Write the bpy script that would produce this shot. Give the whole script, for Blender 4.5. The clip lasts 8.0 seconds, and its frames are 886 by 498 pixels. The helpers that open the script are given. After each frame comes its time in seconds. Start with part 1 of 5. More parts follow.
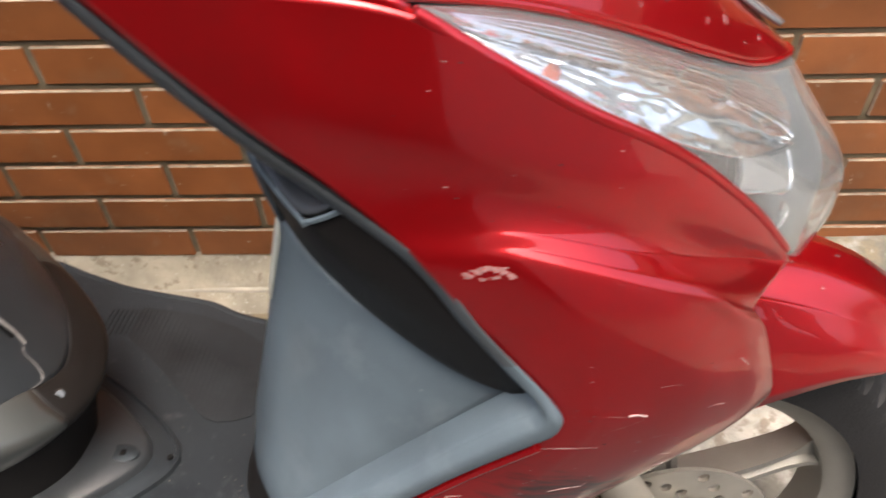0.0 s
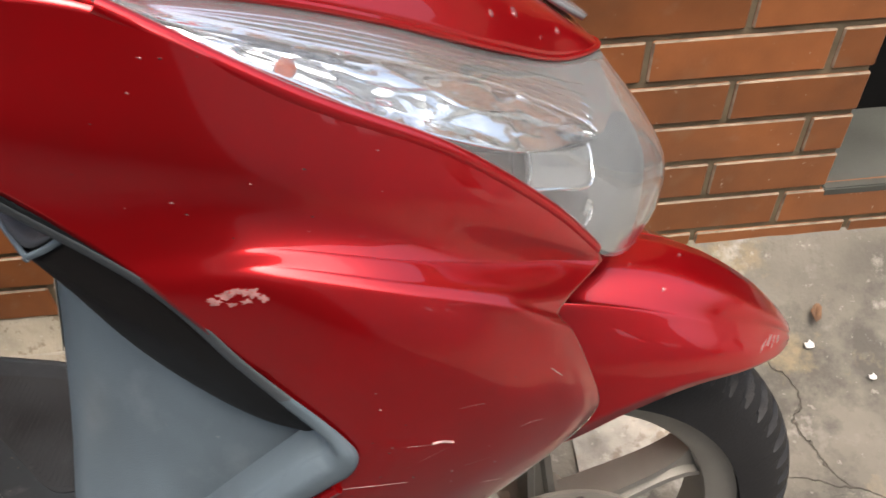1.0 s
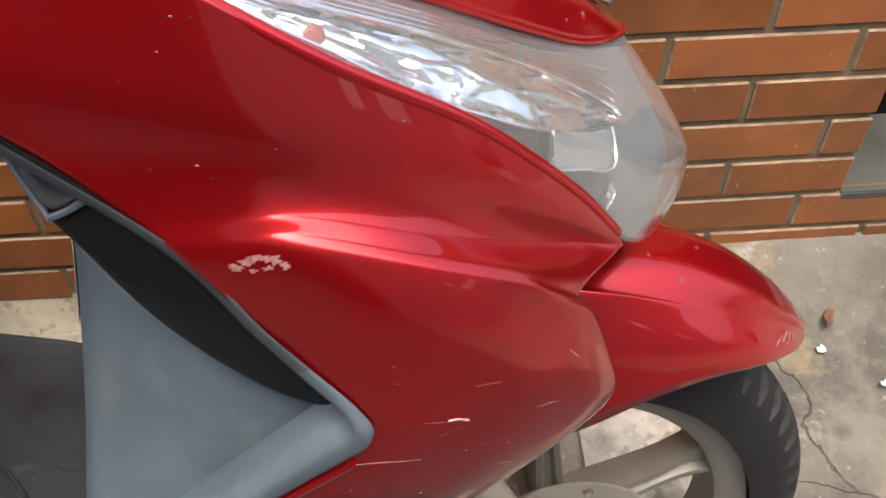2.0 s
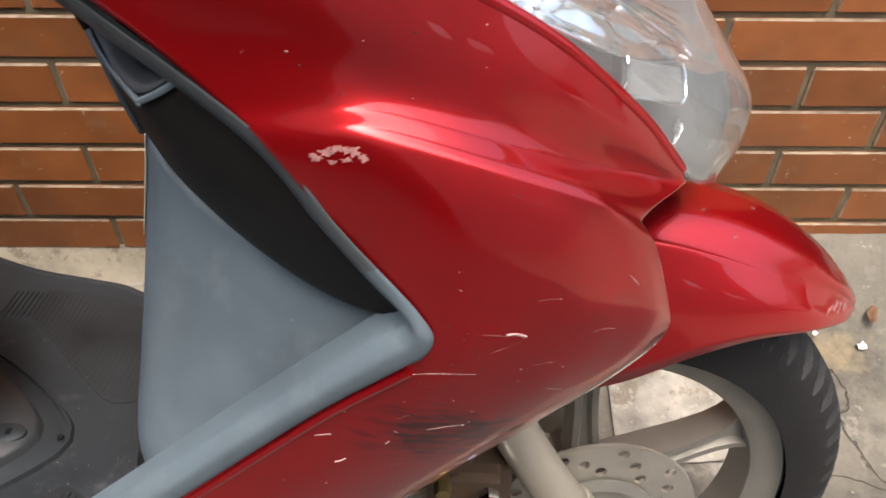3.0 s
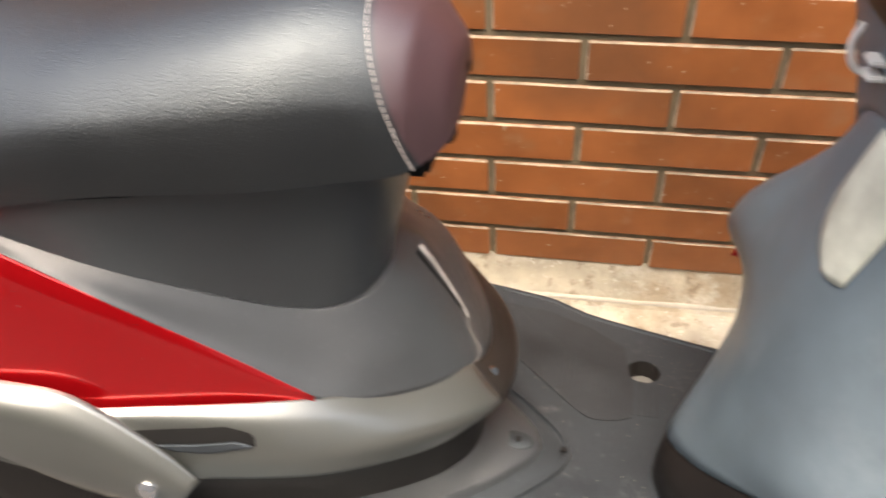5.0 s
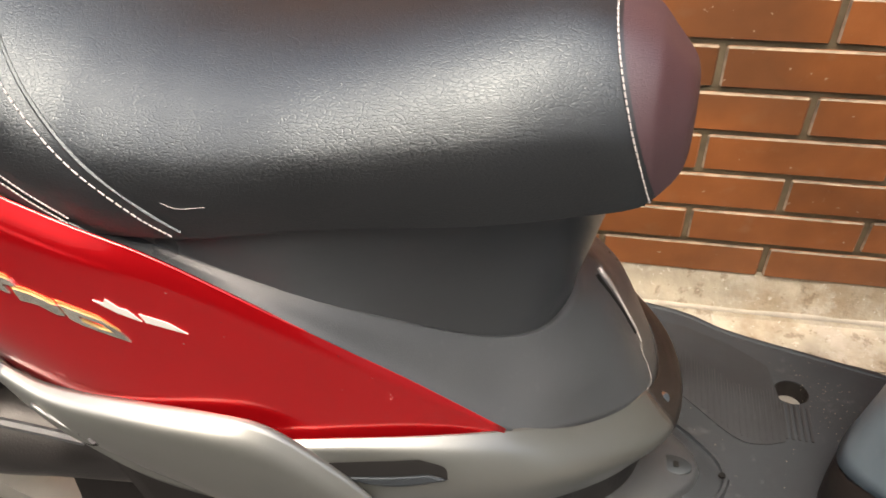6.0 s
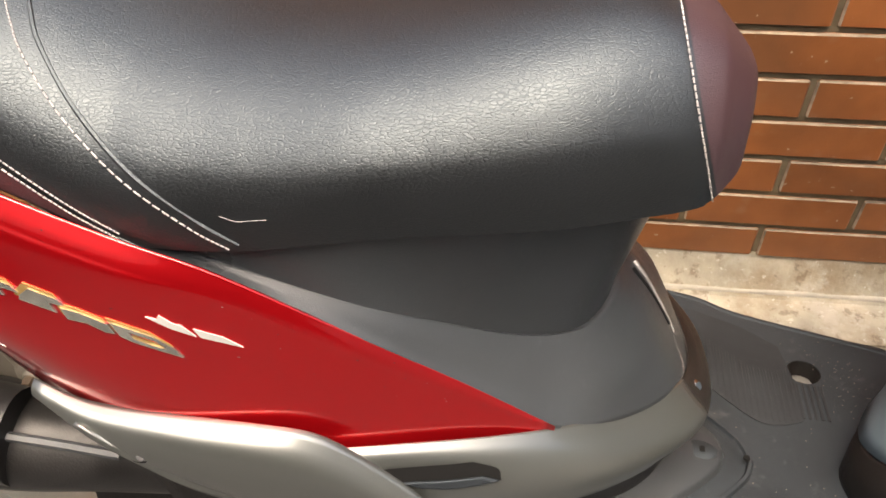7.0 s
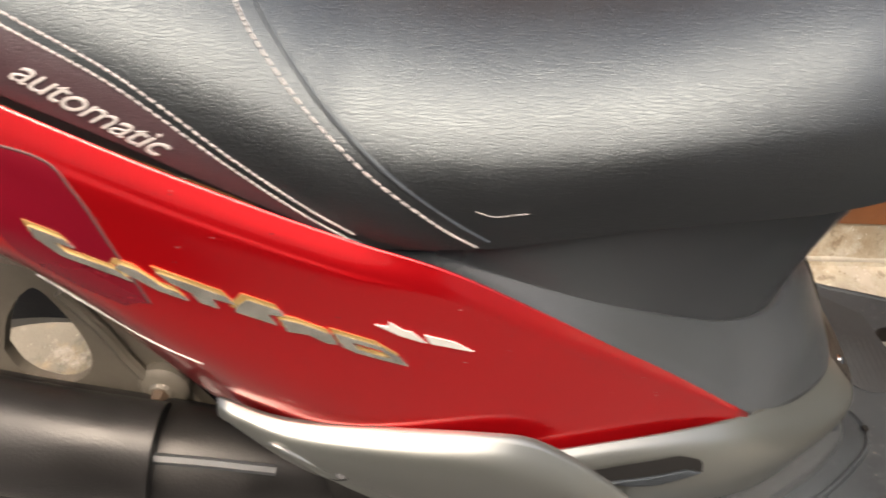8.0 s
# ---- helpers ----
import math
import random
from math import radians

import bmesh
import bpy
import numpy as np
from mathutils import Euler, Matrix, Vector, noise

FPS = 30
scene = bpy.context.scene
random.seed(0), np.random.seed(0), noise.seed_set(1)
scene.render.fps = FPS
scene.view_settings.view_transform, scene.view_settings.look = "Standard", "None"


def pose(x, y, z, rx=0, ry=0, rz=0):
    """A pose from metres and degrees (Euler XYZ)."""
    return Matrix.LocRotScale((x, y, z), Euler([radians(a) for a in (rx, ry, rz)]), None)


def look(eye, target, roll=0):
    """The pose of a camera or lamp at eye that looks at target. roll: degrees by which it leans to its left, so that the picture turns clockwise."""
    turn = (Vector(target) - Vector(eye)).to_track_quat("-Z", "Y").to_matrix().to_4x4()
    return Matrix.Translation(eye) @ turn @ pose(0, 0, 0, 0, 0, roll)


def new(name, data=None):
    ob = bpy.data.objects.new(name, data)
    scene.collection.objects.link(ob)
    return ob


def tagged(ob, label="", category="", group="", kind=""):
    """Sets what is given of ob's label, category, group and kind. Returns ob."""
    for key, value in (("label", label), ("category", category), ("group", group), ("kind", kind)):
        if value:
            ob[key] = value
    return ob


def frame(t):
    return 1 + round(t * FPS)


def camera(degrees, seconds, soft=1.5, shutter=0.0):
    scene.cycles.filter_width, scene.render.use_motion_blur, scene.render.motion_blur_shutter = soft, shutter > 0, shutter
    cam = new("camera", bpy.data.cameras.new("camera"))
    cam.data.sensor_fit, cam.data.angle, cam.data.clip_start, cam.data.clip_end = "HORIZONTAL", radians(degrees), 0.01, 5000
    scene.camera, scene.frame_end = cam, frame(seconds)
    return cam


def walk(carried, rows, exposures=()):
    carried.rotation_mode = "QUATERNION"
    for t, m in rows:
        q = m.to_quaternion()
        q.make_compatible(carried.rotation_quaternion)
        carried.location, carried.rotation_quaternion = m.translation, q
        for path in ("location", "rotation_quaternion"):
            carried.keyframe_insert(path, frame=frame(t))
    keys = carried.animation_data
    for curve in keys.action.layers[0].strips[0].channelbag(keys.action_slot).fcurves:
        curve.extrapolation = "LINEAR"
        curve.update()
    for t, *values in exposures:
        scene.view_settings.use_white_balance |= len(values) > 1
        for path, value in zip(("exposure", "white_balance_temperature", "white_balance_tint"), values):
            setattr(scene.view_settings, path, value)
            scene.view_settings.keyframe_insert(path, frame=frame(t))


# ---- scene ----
cam = camera(56.5, 8.0, 1.6, 0.4)
PATH = [
    (0, (0.318, 0.148, 1.053), (0.242, 1.472, -0.444), -2.8),
    (0.5, (0.37, 0.167, 1.027), (0.402, 1.53, -0.435), -2.8),
    (1, (0.394, 0.164, 1.014), (0.486, 1.552, -0.423), -2.2),
    (1.2, (0.403, 0.165, 1.008), (0.501, 1.558, -0.423), -2.0),
    (2.5, (0.375, 0.143, 1.001), (0.416, 1.534, -0.435), -0.2),
    (3, (0.368, 0.124, 0.98), (0.369, 1.518, -0.454), 0.3),
    (3.5, (0.334, 0.106, 0.978), (0.286, 1.499, -0.456), 0.5),
    (4, (0.248, 0.072, 0.986), (0.144, 1.468, -0.442), 0.4),
    (4.5, (0.143, 0.071, 1.015), (-0.062, 1.457, -0.412), -1.7),
    (5, (0.002, 0.107, 1.027), (-0.301, 1.465, -0.41), -4.5),
    (5.2, (-0.041, 0.114, 1.036), (-0.388, 1.443, -0.417), -5.3),
    (6.3, (-0.147, 0.129, 1.038), (-0.501, 1.448, -0.423), -5.7),
    (6.5, (-0.159, 0.133, 1.041), (-0.478, 1.44, -0.439), -4.9),
    (7, (-0.195, 0.129, 1.047), (-0.44, 1.431, -0.452), -4.2),
    (7.5, (-0.263, 0.127, 1.044), (-0.402, 1.415, -0.48), -2.8),
    (8, (-0.385, 0.147, 1.031), (-0.43, 1.412, -0.517), 0.2),
]
walk(cam, [(t, look(eye, target, roll)) for t, eye, target, roll in PATH],
     [(0, 1.35, 6450, 10), (1.0, 1.11, 6450, 10), (2.5, 1.15, 6400, 10), (3.5, 1.45, 6450, 10), (4.0, 1.70, 6600, 10), (4.5, 2.14, 6900, 10), (5.2, 2.04, 6950, 10), (6.5, 1.82, 7050, 10), (8, 1.81, 7100, 10)])

from mathutils.bvhtree import BVHTree

# ---------------------------------------------------------------- world and light
world = bpy.data.worlds.new("sky")
world.use_nodes = True
scene.world = world
wn = world.node_tree
sky = wn.nodes.new("ShaderNodeTexSky")
sky.sky_type = 'NISHITA'
sky.sun_disc = False
sky.sun_elevation = radians(75)
sky.sun_rotation = radians(169)
sky.air_density, sky.dust_density = 1.0, 9.0
wn.links.new(sky.outputs[0], wn.nodes["Background"].inputs[0])
wn.nodes["Background"].inputs[1].default_value = 0.15
sun = new("sun", bpy.data.lights.new("sun", "SUN"))
sun.data.energy, sun.data.angle, sun.data.color = 0.5, radians(80), (1.0, 0.95, 0.88)
sun.matrix_world = look((0.2, -0.62, 4.0), (0, 0.4, 0))


# ---------------------------------------------------------------- materials
def material(name, color, rough=0.5, metal=0.0, coat=0.0, vary=0.12, scale=9.0, grain=0.0, grain_scale=400.0,
             spots=0.0, spot_color=(0.5, 0.45, 0.38), spot_scale=60.0, rough_vary=0.12):
    m = bpy.data.materials.new(name)
    m.use_nodes = True
    n, k = m.node_tree.nodes, m.node_tree.links
    b = n["Principled BSDF"]
    b.inputs["Roughness"].default_value, b.inputs["Metallic"].default_value = rough, metal
    b.inputs["Coat Weight"].default_value, b.inputs["Coat Roughness"].default_value = coat, 0.03
    co = n.new("ShaderNodeTexCoord")
    big = n.new("ShaderNodeTexNoise")
    big.inputs["Scale"].default_value, big.inputs["Detail"].default_value = scale, 6
    k.new(co.outputs["Object"], big.inputs["Vector"])
    ramp = n.new("ShaderNodeMapRange")
    ramp.inputs["From Min"].default_value, ramp.inputs["From Max"].default_value = 0.3, 0.7
    ramp.inputs["To Min"].default_value, ramp.inputs["To Max"].default_value = 1 - vary, 1 + vary
    k.new(big.outputs["Fac"], ramp.inputs["Value"])
    mul = n.new("ShaderNodeMix")
    mul.data_type, mul.blend_type = 'RGBA', 'MULTIPLY'
    mul.inputs["Factor"].default_value = 1.0
    mul.inputs["A"].default_value = (*color, 1)
    k.new(ramp.outputs[0], mul.inputs["B"])
    out = mul.outputs["Result"]
    if spots:
        sp = n.new("ShaderNodeTexNoise")
        sp.inputs["Scale"].default_value, sp.inputs["Detail"].default_value = spot_scale, 3
        k.new(co.outputs["Object"], sp.inputs["Vector"])
        cut = n.new("ShaderNodeMapRange")
        cut.inputs["From Min"].default_value, cut.inputs["From Max"].default_value = 0.62, 0.78
        cut.inputs["To Max"].default_value = spots
        k.new(sp.outputs["Fac"], cut.inputs["Value"])
        mx = n.new("ShaderNodeMix")
        mx.data_type = 'RGBA'
        k.new(cut.outputs[0], mx.inputs["Factor"])
        k.new(out, mx.inputs["A"])
        mx.inputs["B"].default_value = (*spot_color, 1)
        out = mx.outputs["Result"]
    k.new(out, b.inputs["Base Color"])
    rr = n.new("ShaderNodeMapRange")
    rr.inputs["From Min"].default_value, rr.inputs["From Max"].default_value = 0.3, 0.7
    rr.inputs["To Min"].default_value, rr.inputs["To Max"].default_value = max(0.02, rough - rough_vary * rough), rough + rough_vary * rough
    k.new(big.outputs["Fac"], rr.inputs["Value"])
    k.new(rr.outputs[0], b.inputs["Roughness"])
    if grain:
        fine = n.new("ShaderNodeTexNoise")
        fine.inputs["Scale"].default_value, fine.inputs["Detail"].default_value = grain_scale, 4
        k.new(co.outputs["Object"], fine.inputs["Vector"])
        bump = n.new("ShaderNodeBump")
        bump.inputs["Strength"].default_value, bump.inputs["Distance"].default_value = grain, 0.002
        k.new(fine.outputs["Fac"], bump.inputs["Height"])
        k.new(bump.outputs[0], b.inputs["Normal"])
    return m


def leather(name, color, rough):
    """Pebbled leatherette: cell relief, fine grain."""
    m = material(name, color, rough, vary=0.1, scale=14, rough_vary=0.1)
    n, k = m.node_tree.nodes, m.node_tree.links
    co = n.new("ShaderNodeTexCoord")
    warp = n.new("ShaderNodeTexNoise")
    warp.inputs["Scale"].default_value = 60
    k.new(co.outputs["Object"], warp.inputs["Vector"])
    add = n.new("ShaderNodeMix")
    add.data_type, add.blend_type = 'RGBA', 'ADD'
    add.inputs["Factor"].default_value = 0.0035
    k.new(co.outputs["Object"], add.inputs["A"])
    k.new(warp.outputs["Color"], add.inputs["B"])
    cells = n.new("ShaderNodeTexVoronoi")
    cells.feature = 'DISTANCE_TO_EDGE'
    cells.inputs["Scale"].default_value = 480
    stretch = n.new("ShaderNodeMapping")
    stretch.inputs["Scale"].default_value = (0.62, 1, 1.45)
    k.new(add.outputs["Result"], stretch.inputs["Vector"])
    k.new(stretch.outputs[0], cells.inputs["Vector"])
    lim = n.new("ShaderNodeMapRange")
    lim.inputs["From Max"].default_value = 0.13
    k.new(cells.outputs["Distance"], lim.inputs["Value"])
    bump = n.new("ShaderNodeBump")
    bump.inputs["Strength"].default_value, bump.inputs["Distance"].default_value = 0.24, 0.0007
    k.new(lim.outputs[0], bump.inputs["Height"])
    k.new(bump.outputs[0], n["Principled BSDF"].inputs["Normal"])
    n["Principled BSDF"].inputs["Specular IOR Level"].default_value = 0.93
    n["Principled BSDF"].inputs["Specular Tint"].default_value = (0.80, 0.925, 1.0, 1)
    return m


def brick_material():
    m = material("brick", (0.325, 0.116, 0.038), 0.40, vary=0.16, scale=16, grain=0.14, grain_scale=260,
                 spots=0.25, spot_color=(0.42, 0.27, 0.18), spot_scale=30)
    n, k = m.node_tree.nodes, m.node_tree.links
    info = n.new("ShaderNodeObjectInfo")
    where = n.new("ShaderNodeNewGeometry")
    for node in [q for q in n if q.type == 'TEX_NOISE']:
        k.new(where.outputs["Position"], node.inputs["Vector"])
    hsv = n.new("ShaderNodeHueSaturation")
    val = n.new("ShaderNodeMapRange")
    val.inputs["To Min"].default_value, val.inputs["To Max"].default_value = 0.8, 1.16
    k.new(info.outputs["Random"], val.inputs["Value"])
    k.new(val.outputs[0], hsv.inputs["Value"])
    b = n["Principled BSDF"]
    src = b.inputs["Base Color"].links[0].from_socket
    for scale, lo, hi, amount, color in ((3.2, .50, .66, .55, (0.13, 0.065, 0.035)), (85, .70, .74, .7, (0.55, 0.45, 0.36)), (11, .60, .72, .35, (0.30, 0.18, 0.10))):
        t = n.new("ShaderNodeTexNoise")
        t.inputs["Scale"].default_value, t.inputs["Detail"].default_value = scale, 5
        k.new(where.outputs["Position"], t.inputs["Vector"])
        r = n.new("ShaderNodeMapRange")
        r.inputs["From Min"].default_value, r.inputs["From Max"].default_value, r.inputs["To Max"].default_value = lo, hi, amount
        k.new(t.outputs["Fac"], r.inputs["Value"])
        mx = n.new("ShaderNodeMix")
        mx.data_type = 'RGBA'
        mx.inputs["B"].default_value = (*color, 1)
        k.new(r.outputs[0], mx.inputs["Factor"])
        k.new(src, mx.inputs["A"])
        src = mx.outputs["Result"]
    k.new(src, hsv.inputs["Color"])
    k.new(hsv.outputs[0], b.inputs["Base Color"])
    return m


def stains(m, layers):
    """Blotches of other colours laid over a material: (scale, from, to, amount, colour)."""
    n, k = m.node_tree.nodes, m.node_tree.links
    b = n["Principled BSDF"]
    co = n.new("ShaderNodeTexCoord")
    out = b.inputs["Base Color"].links[0].from_socket
    for scale, lo, hi, amount, color in layers:
        t = n.new("ShaderNodeTexNoise")
        t.inputs["Scale"].default_value, t.inputs["Detail"].default_value, t.inputs["Roughness"].default_value = scale, 8, 0.65
        off = n.new("ShaderNodeMapping")
        off.inputs["Location"].default_value = (scale * 2.3, scale * 0.7, scale)
        k.new(co.outputs["Object"], off.inputs["Vector"])
        k.new(off.outputs[0], t.inputs["Vector"])
        r = n.new("ShaderNodeMapRange")
        r.inputs["From Min"].default_value, r.inputs["From Max"].default_value, r.inputs["To Max"].default_value = lo, hi, amount
        k.new(t.outputs["Fac"], r.inputs["Value"])
        mx = n.new("ShaderNodeMix")
        mx.data_type = 'RGBA'
        mx.inputs["B"].default_value = (*color, 1)
        k.new(r.outputs[0], mx.inputs["Factor"])
        k.new(out, mx.inputs["A"])
        out = mx.outputs["Result"]
    k.new(out, b.inputs["Base Color"])
    return m


def ground_concrete():
    """Worn concrete: pale and dark patches, sandy stains, cracks."""
    m = material("concrete", (0.175, 0.163, 0.135), 0.85, vary=0.35, scale=6, grain=0.8, grain_scale=130, spots=0.3, spot_color=(0.42, 0.40, 0.36), spot_scale=26)
    n, k = m.node_tree.nodes, m.node_tree.links
    b = n["Principled BSDF"]
    co = n.new("ShaderNodeTexCoord")
    out = b.inputs["Base Color"].links[0].from_socket
    for scale, lo, hi, amount, color in ((4.2, .50, .58, .8, (0.075, 0.072, 0.062)), (5.0, .55, .63, .65, (0.31, 0.25, 0.15)), (5.5, .58, .64, .8, (0.40, 0.38, 0.34)), (34, .55, .62, .5, (0.15, 0.14, 0.115)), (60, .62, .68, .4, (0.50, 0.48, 0.43)), (9, .54, .62, .5, (0.20, 0.185, 0.15))):
        t = n.new("ShaderNodeTexNoise")
        t.inputs["Scale"].default_value, t.inputs["Detail"].default_value, t.inputs["Roughness"].default_value = scale, 8, 0.65
        off = n.new("ShaderNodeMapping")
        off.inputs["Location"].default_value = (scale * 3.1, scale * 1.7, 0)
        k.new(co.outputs["Object"], off.inputs["Vector"])
        k.new(off.outputs[0], t.inputs["Vector"])
        r = n.new("ShaderNodeMapRange")
        r.inputs["From Min"].default_value, r.inputs["From Max"].default_value, r.inputs["To Max"].default_value = lo, hi, amount
        k.new(t.outputs["Fac"], r.inputs["Value"])
        mx = n.new("ShaderNodeMix")
        mx.data_type = 'RGBA'
        mx.inputs["B"].default_value = (*color, 1)
        k.new(r.outputs[0], mx.inputs["Factor"])
        k.new(out, mx.inputs["A"])
        out = mx.outputs["Result"]
    warp = n.new("ShaderNodeTexNoise")
    warp.inputs["Scale"].default_value, warp.inputs["Detail"].default_value = 7, 5
    k.new(co.outputs["Object"], warp.inputs["Vector"])
    add = n.new("ShaderNodeMix")
    add.data_type, add.blend_type = 'RGBA', 'ADD'
    add.inputs["Factor"].default_value = 0.16
    k.new(co.outputs["Object"], add.inputs["A"])
    k.new(warp.outputs["Color"], add.inputs["B"])
    v = n.new("ShaderNodeTexVoronoi")
    v.feature = 'DISTANCE_TO_EDGE'
    v.inputs["Scale"].default_value = 2.3
    k.new(add.outputs["Result"], v.inputs["Vector"])
    r = n.new("ShaderNodeMapRange")
    r.inputs["From Min"].default_value, r.inputs["From Max"].default_value = 0.0004, 0.0036
    k.new(v.outputs["Distance"], r.inputs["Value"])
    mx = n.new("ShaderNodeMix")
    mx.data_type = 'RGBA'
    mx.inputs["A"].default_value = (0.11, 0.10, 0.08, 1)
    k.new(r.outputs[0], mx.inputs["Factor"])
    k.new(out, mx.inputs["B"])
    k.new(mx.outputs["Result"], b.inputs["Base Color"])
    bump = n.new("ShaderNodeBump")
    bump.inputs["Strength"].default_value, bump.inputs["Distance"].default_value = 0.8, 0.006
    k.new(r.outputs[0], bump.inputs["Height"])
    k.new(b.inputs["Normal"].links[0].from_socket, bump.inputs["Normal"])
    k.new(bump.outputs[0], b.inputs["Normal"])
    return m


def glass(name, color=(1, 1, 1), rough=0.02):
    m = bpy.data.materials.new(name)
    m.use_nodes = True
    b = m.node_tree.nodes["Principled BSDF"]
    b.inputs["Base Color"].default_value = (*color, 1)
    b.inputs["Transmission Weight"].default_value, b.inputs["Roughness"].default_value, b.inputs["IOR"].default_value = 0.958, rough, 1.48
    return m


RED = material("red_paint", (0.57, 0.006, 0.011), 0.29, 0.77, 1.0, vary=0.07, scale=5, rough_vary=0.05)
RED.node_tree.nodes["Principled BSDF"].inputs["Coat IOR"].default_value = 1.57


def scraped(base, centre, radii):
    """The red paint with black scrapes in an oval on the flank, streaked along it."""
    m = base.copy()
    m.name = "scraped_red_paint"
    n, k = m.node_tree.nodes, m.node_tree.links
    b = n["Principled BSDF"]
    co = n.new("ShaderNodeTexCoord")
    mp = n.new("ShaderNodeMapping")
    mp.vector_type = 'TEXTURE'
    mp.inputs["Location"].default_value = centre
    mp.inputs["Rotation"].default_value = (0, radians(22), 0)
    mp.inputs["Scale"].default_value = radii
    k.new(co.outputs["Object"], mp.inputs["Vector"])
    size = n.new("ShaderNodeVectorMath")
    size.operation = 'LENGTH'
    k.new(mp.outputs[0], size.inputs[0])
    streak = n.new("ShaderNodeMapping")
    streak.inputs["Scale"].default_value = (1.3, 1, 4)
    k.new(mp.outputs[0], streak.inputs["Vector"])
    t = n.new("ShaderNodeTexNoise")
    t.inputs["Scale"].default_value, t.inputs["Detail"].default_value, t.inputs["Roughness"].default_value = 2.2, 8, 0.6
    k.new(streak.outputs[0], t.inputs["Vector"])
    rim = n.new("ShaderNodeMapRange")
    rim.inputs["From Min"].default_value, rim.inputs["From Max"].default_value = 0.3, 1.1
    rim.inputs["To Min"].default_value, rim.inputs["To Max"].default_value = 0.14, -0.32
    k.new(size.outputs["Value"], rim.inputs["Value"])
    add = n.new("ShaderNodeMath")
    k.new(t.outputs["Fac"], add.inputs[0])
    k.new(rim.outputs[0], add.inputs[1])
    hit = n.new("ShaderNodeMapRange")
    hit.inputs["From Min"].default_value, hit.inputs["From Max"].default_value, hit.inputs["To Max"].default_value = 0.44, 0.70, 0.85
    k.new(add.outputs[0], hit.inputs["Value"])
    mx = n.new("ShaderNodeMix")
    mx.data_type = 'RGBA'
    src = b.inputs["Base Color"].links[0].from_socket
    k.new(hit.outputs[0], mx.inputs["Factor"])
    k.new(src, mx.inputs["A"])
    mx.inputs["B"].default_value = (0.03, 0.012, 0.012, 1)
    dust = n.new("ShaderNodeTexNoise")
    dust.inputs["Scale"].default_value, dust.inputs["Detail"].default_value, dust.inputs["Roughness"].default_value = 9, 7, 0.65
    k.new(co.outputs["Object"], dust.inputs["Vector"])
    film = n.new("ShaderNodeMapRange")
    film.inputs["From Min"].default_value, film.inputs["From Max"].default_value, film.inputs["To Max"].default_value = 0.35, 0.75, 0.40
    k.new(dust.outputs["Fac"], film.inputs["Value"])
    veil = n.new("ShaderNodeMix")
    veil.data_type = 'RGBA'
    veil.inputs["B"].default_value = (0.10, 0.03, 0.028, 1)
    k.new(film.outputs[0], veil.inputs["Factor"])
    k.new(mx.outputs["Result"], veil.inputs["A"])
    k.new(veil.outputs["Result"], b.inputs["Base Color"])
    return m


WINE = material("wine_paint", (0.20, 0.005, 0.016), 0.29, 0.5, 0.85, vary=0.07, scale=5)
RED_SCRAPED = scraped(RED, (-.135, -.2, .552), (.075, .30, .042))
GREY_TRIM = material("grey_plastic", (0.113, 0.149, 0.175), 0.42, vary=0.22, scale=11, grain=0.12, grain_scale=900, rough_vary=0.3)
stains(GREY_TRIM, ((14, .55, .70, .35, (0.20, 0.235, 0.26)), (7, .55, .68, .3, (0.088, 0.112, 0.13)), (160, .68, .72, .5, (0.3, 0.32, 0.33))))
BLACK_PLASTIC = material("black_plastic", (0.0125, 0.011, 0.0105), 0.5, vary=0.15, scale=10, grain=0.25, grain_scale=1200)
DARK_GREY = material("dark_grey_plastic", (0.068, 0.074, 0.080), 0.42, vary=0.1, scale=8, grain=0.2, grain_scale=1200)
FLOOR_PLASTIC = material("floor_plastic", (0.029, 0.034, 0.039), 0.43, vary=0.25, scale=11, grain=0.3, grain_scale=900,
                         spots=0.25, spot_color=(0.2, 0.2, 0.2), spot_scale=55)
stains(FLOOR_PLASTIC, ((6, .52, .64, .4, (0.042, 0.045, 0.049)), (9, .56, .66, .5, (0.012, 0.014, 0.017)), (120, .66, .70, .6, (0.22, 0.21, 0.19))))
PAD = material("foot_pad_rubber", (0.027, 0.031, 0.035), 0.5, vary=0.3, scale=14, grain=0.3, grain_scale=900, spots=0.12, spot_color=(0.2, 0.2, 0.2), spot_scale=120)
SILVER = material("silver_paint", (0.19, 0.20, 0.19), 0.36, 0.78, 0.45, vary=0.05, scale=6)
ALLOY = material("cast_alloy", (0.34, 0.335, 0.305), 0.38, 0.5, vary=0.1, scale=20, grain=0.15, grain_scale=700)
CAST = material("dull_cast_metal", (0.15, 0.135, 0.11), 0.5, 0.3, vary=0.2, scale=20, grain=0.2, grain_scale=500)
FORK = material("fork_alloy", (0.44, 0.41, 0.34), 0.35, 0.35, vary=0.06, scale=20)
SEAT_PLASTIC = material("seat_base_plastic", (0.042, 0.0475, 0.053), 0.30, vary=0.15, scale=8, grain=0.2, grain_scale=1200, spots=0.06, spot_color=(0.2, 0.2, 0.2), spot_scale=160)
# dark tone that carries the reflection on the silver panel's nose
NOSE = material("nose_dark_reflection", (0.017, 0.0155, 0.0145), 0.36, vary=0.2, scale=12, grain=0.15, grain_scale=900)
# grey_plastic made darker: the shade on the upper strip sits in this colour
SHADED_TRIM = material("shaded_grey_plastic", (0.080, 0.092, 0.100), 0.42, vary=0.2, scale=11, grain=0.15, grain_scale=900)
STEEL = material("disc_steel", (0.50, 0.48, 0.42), 0.33, 0.6, vary=0.1, scale=30)
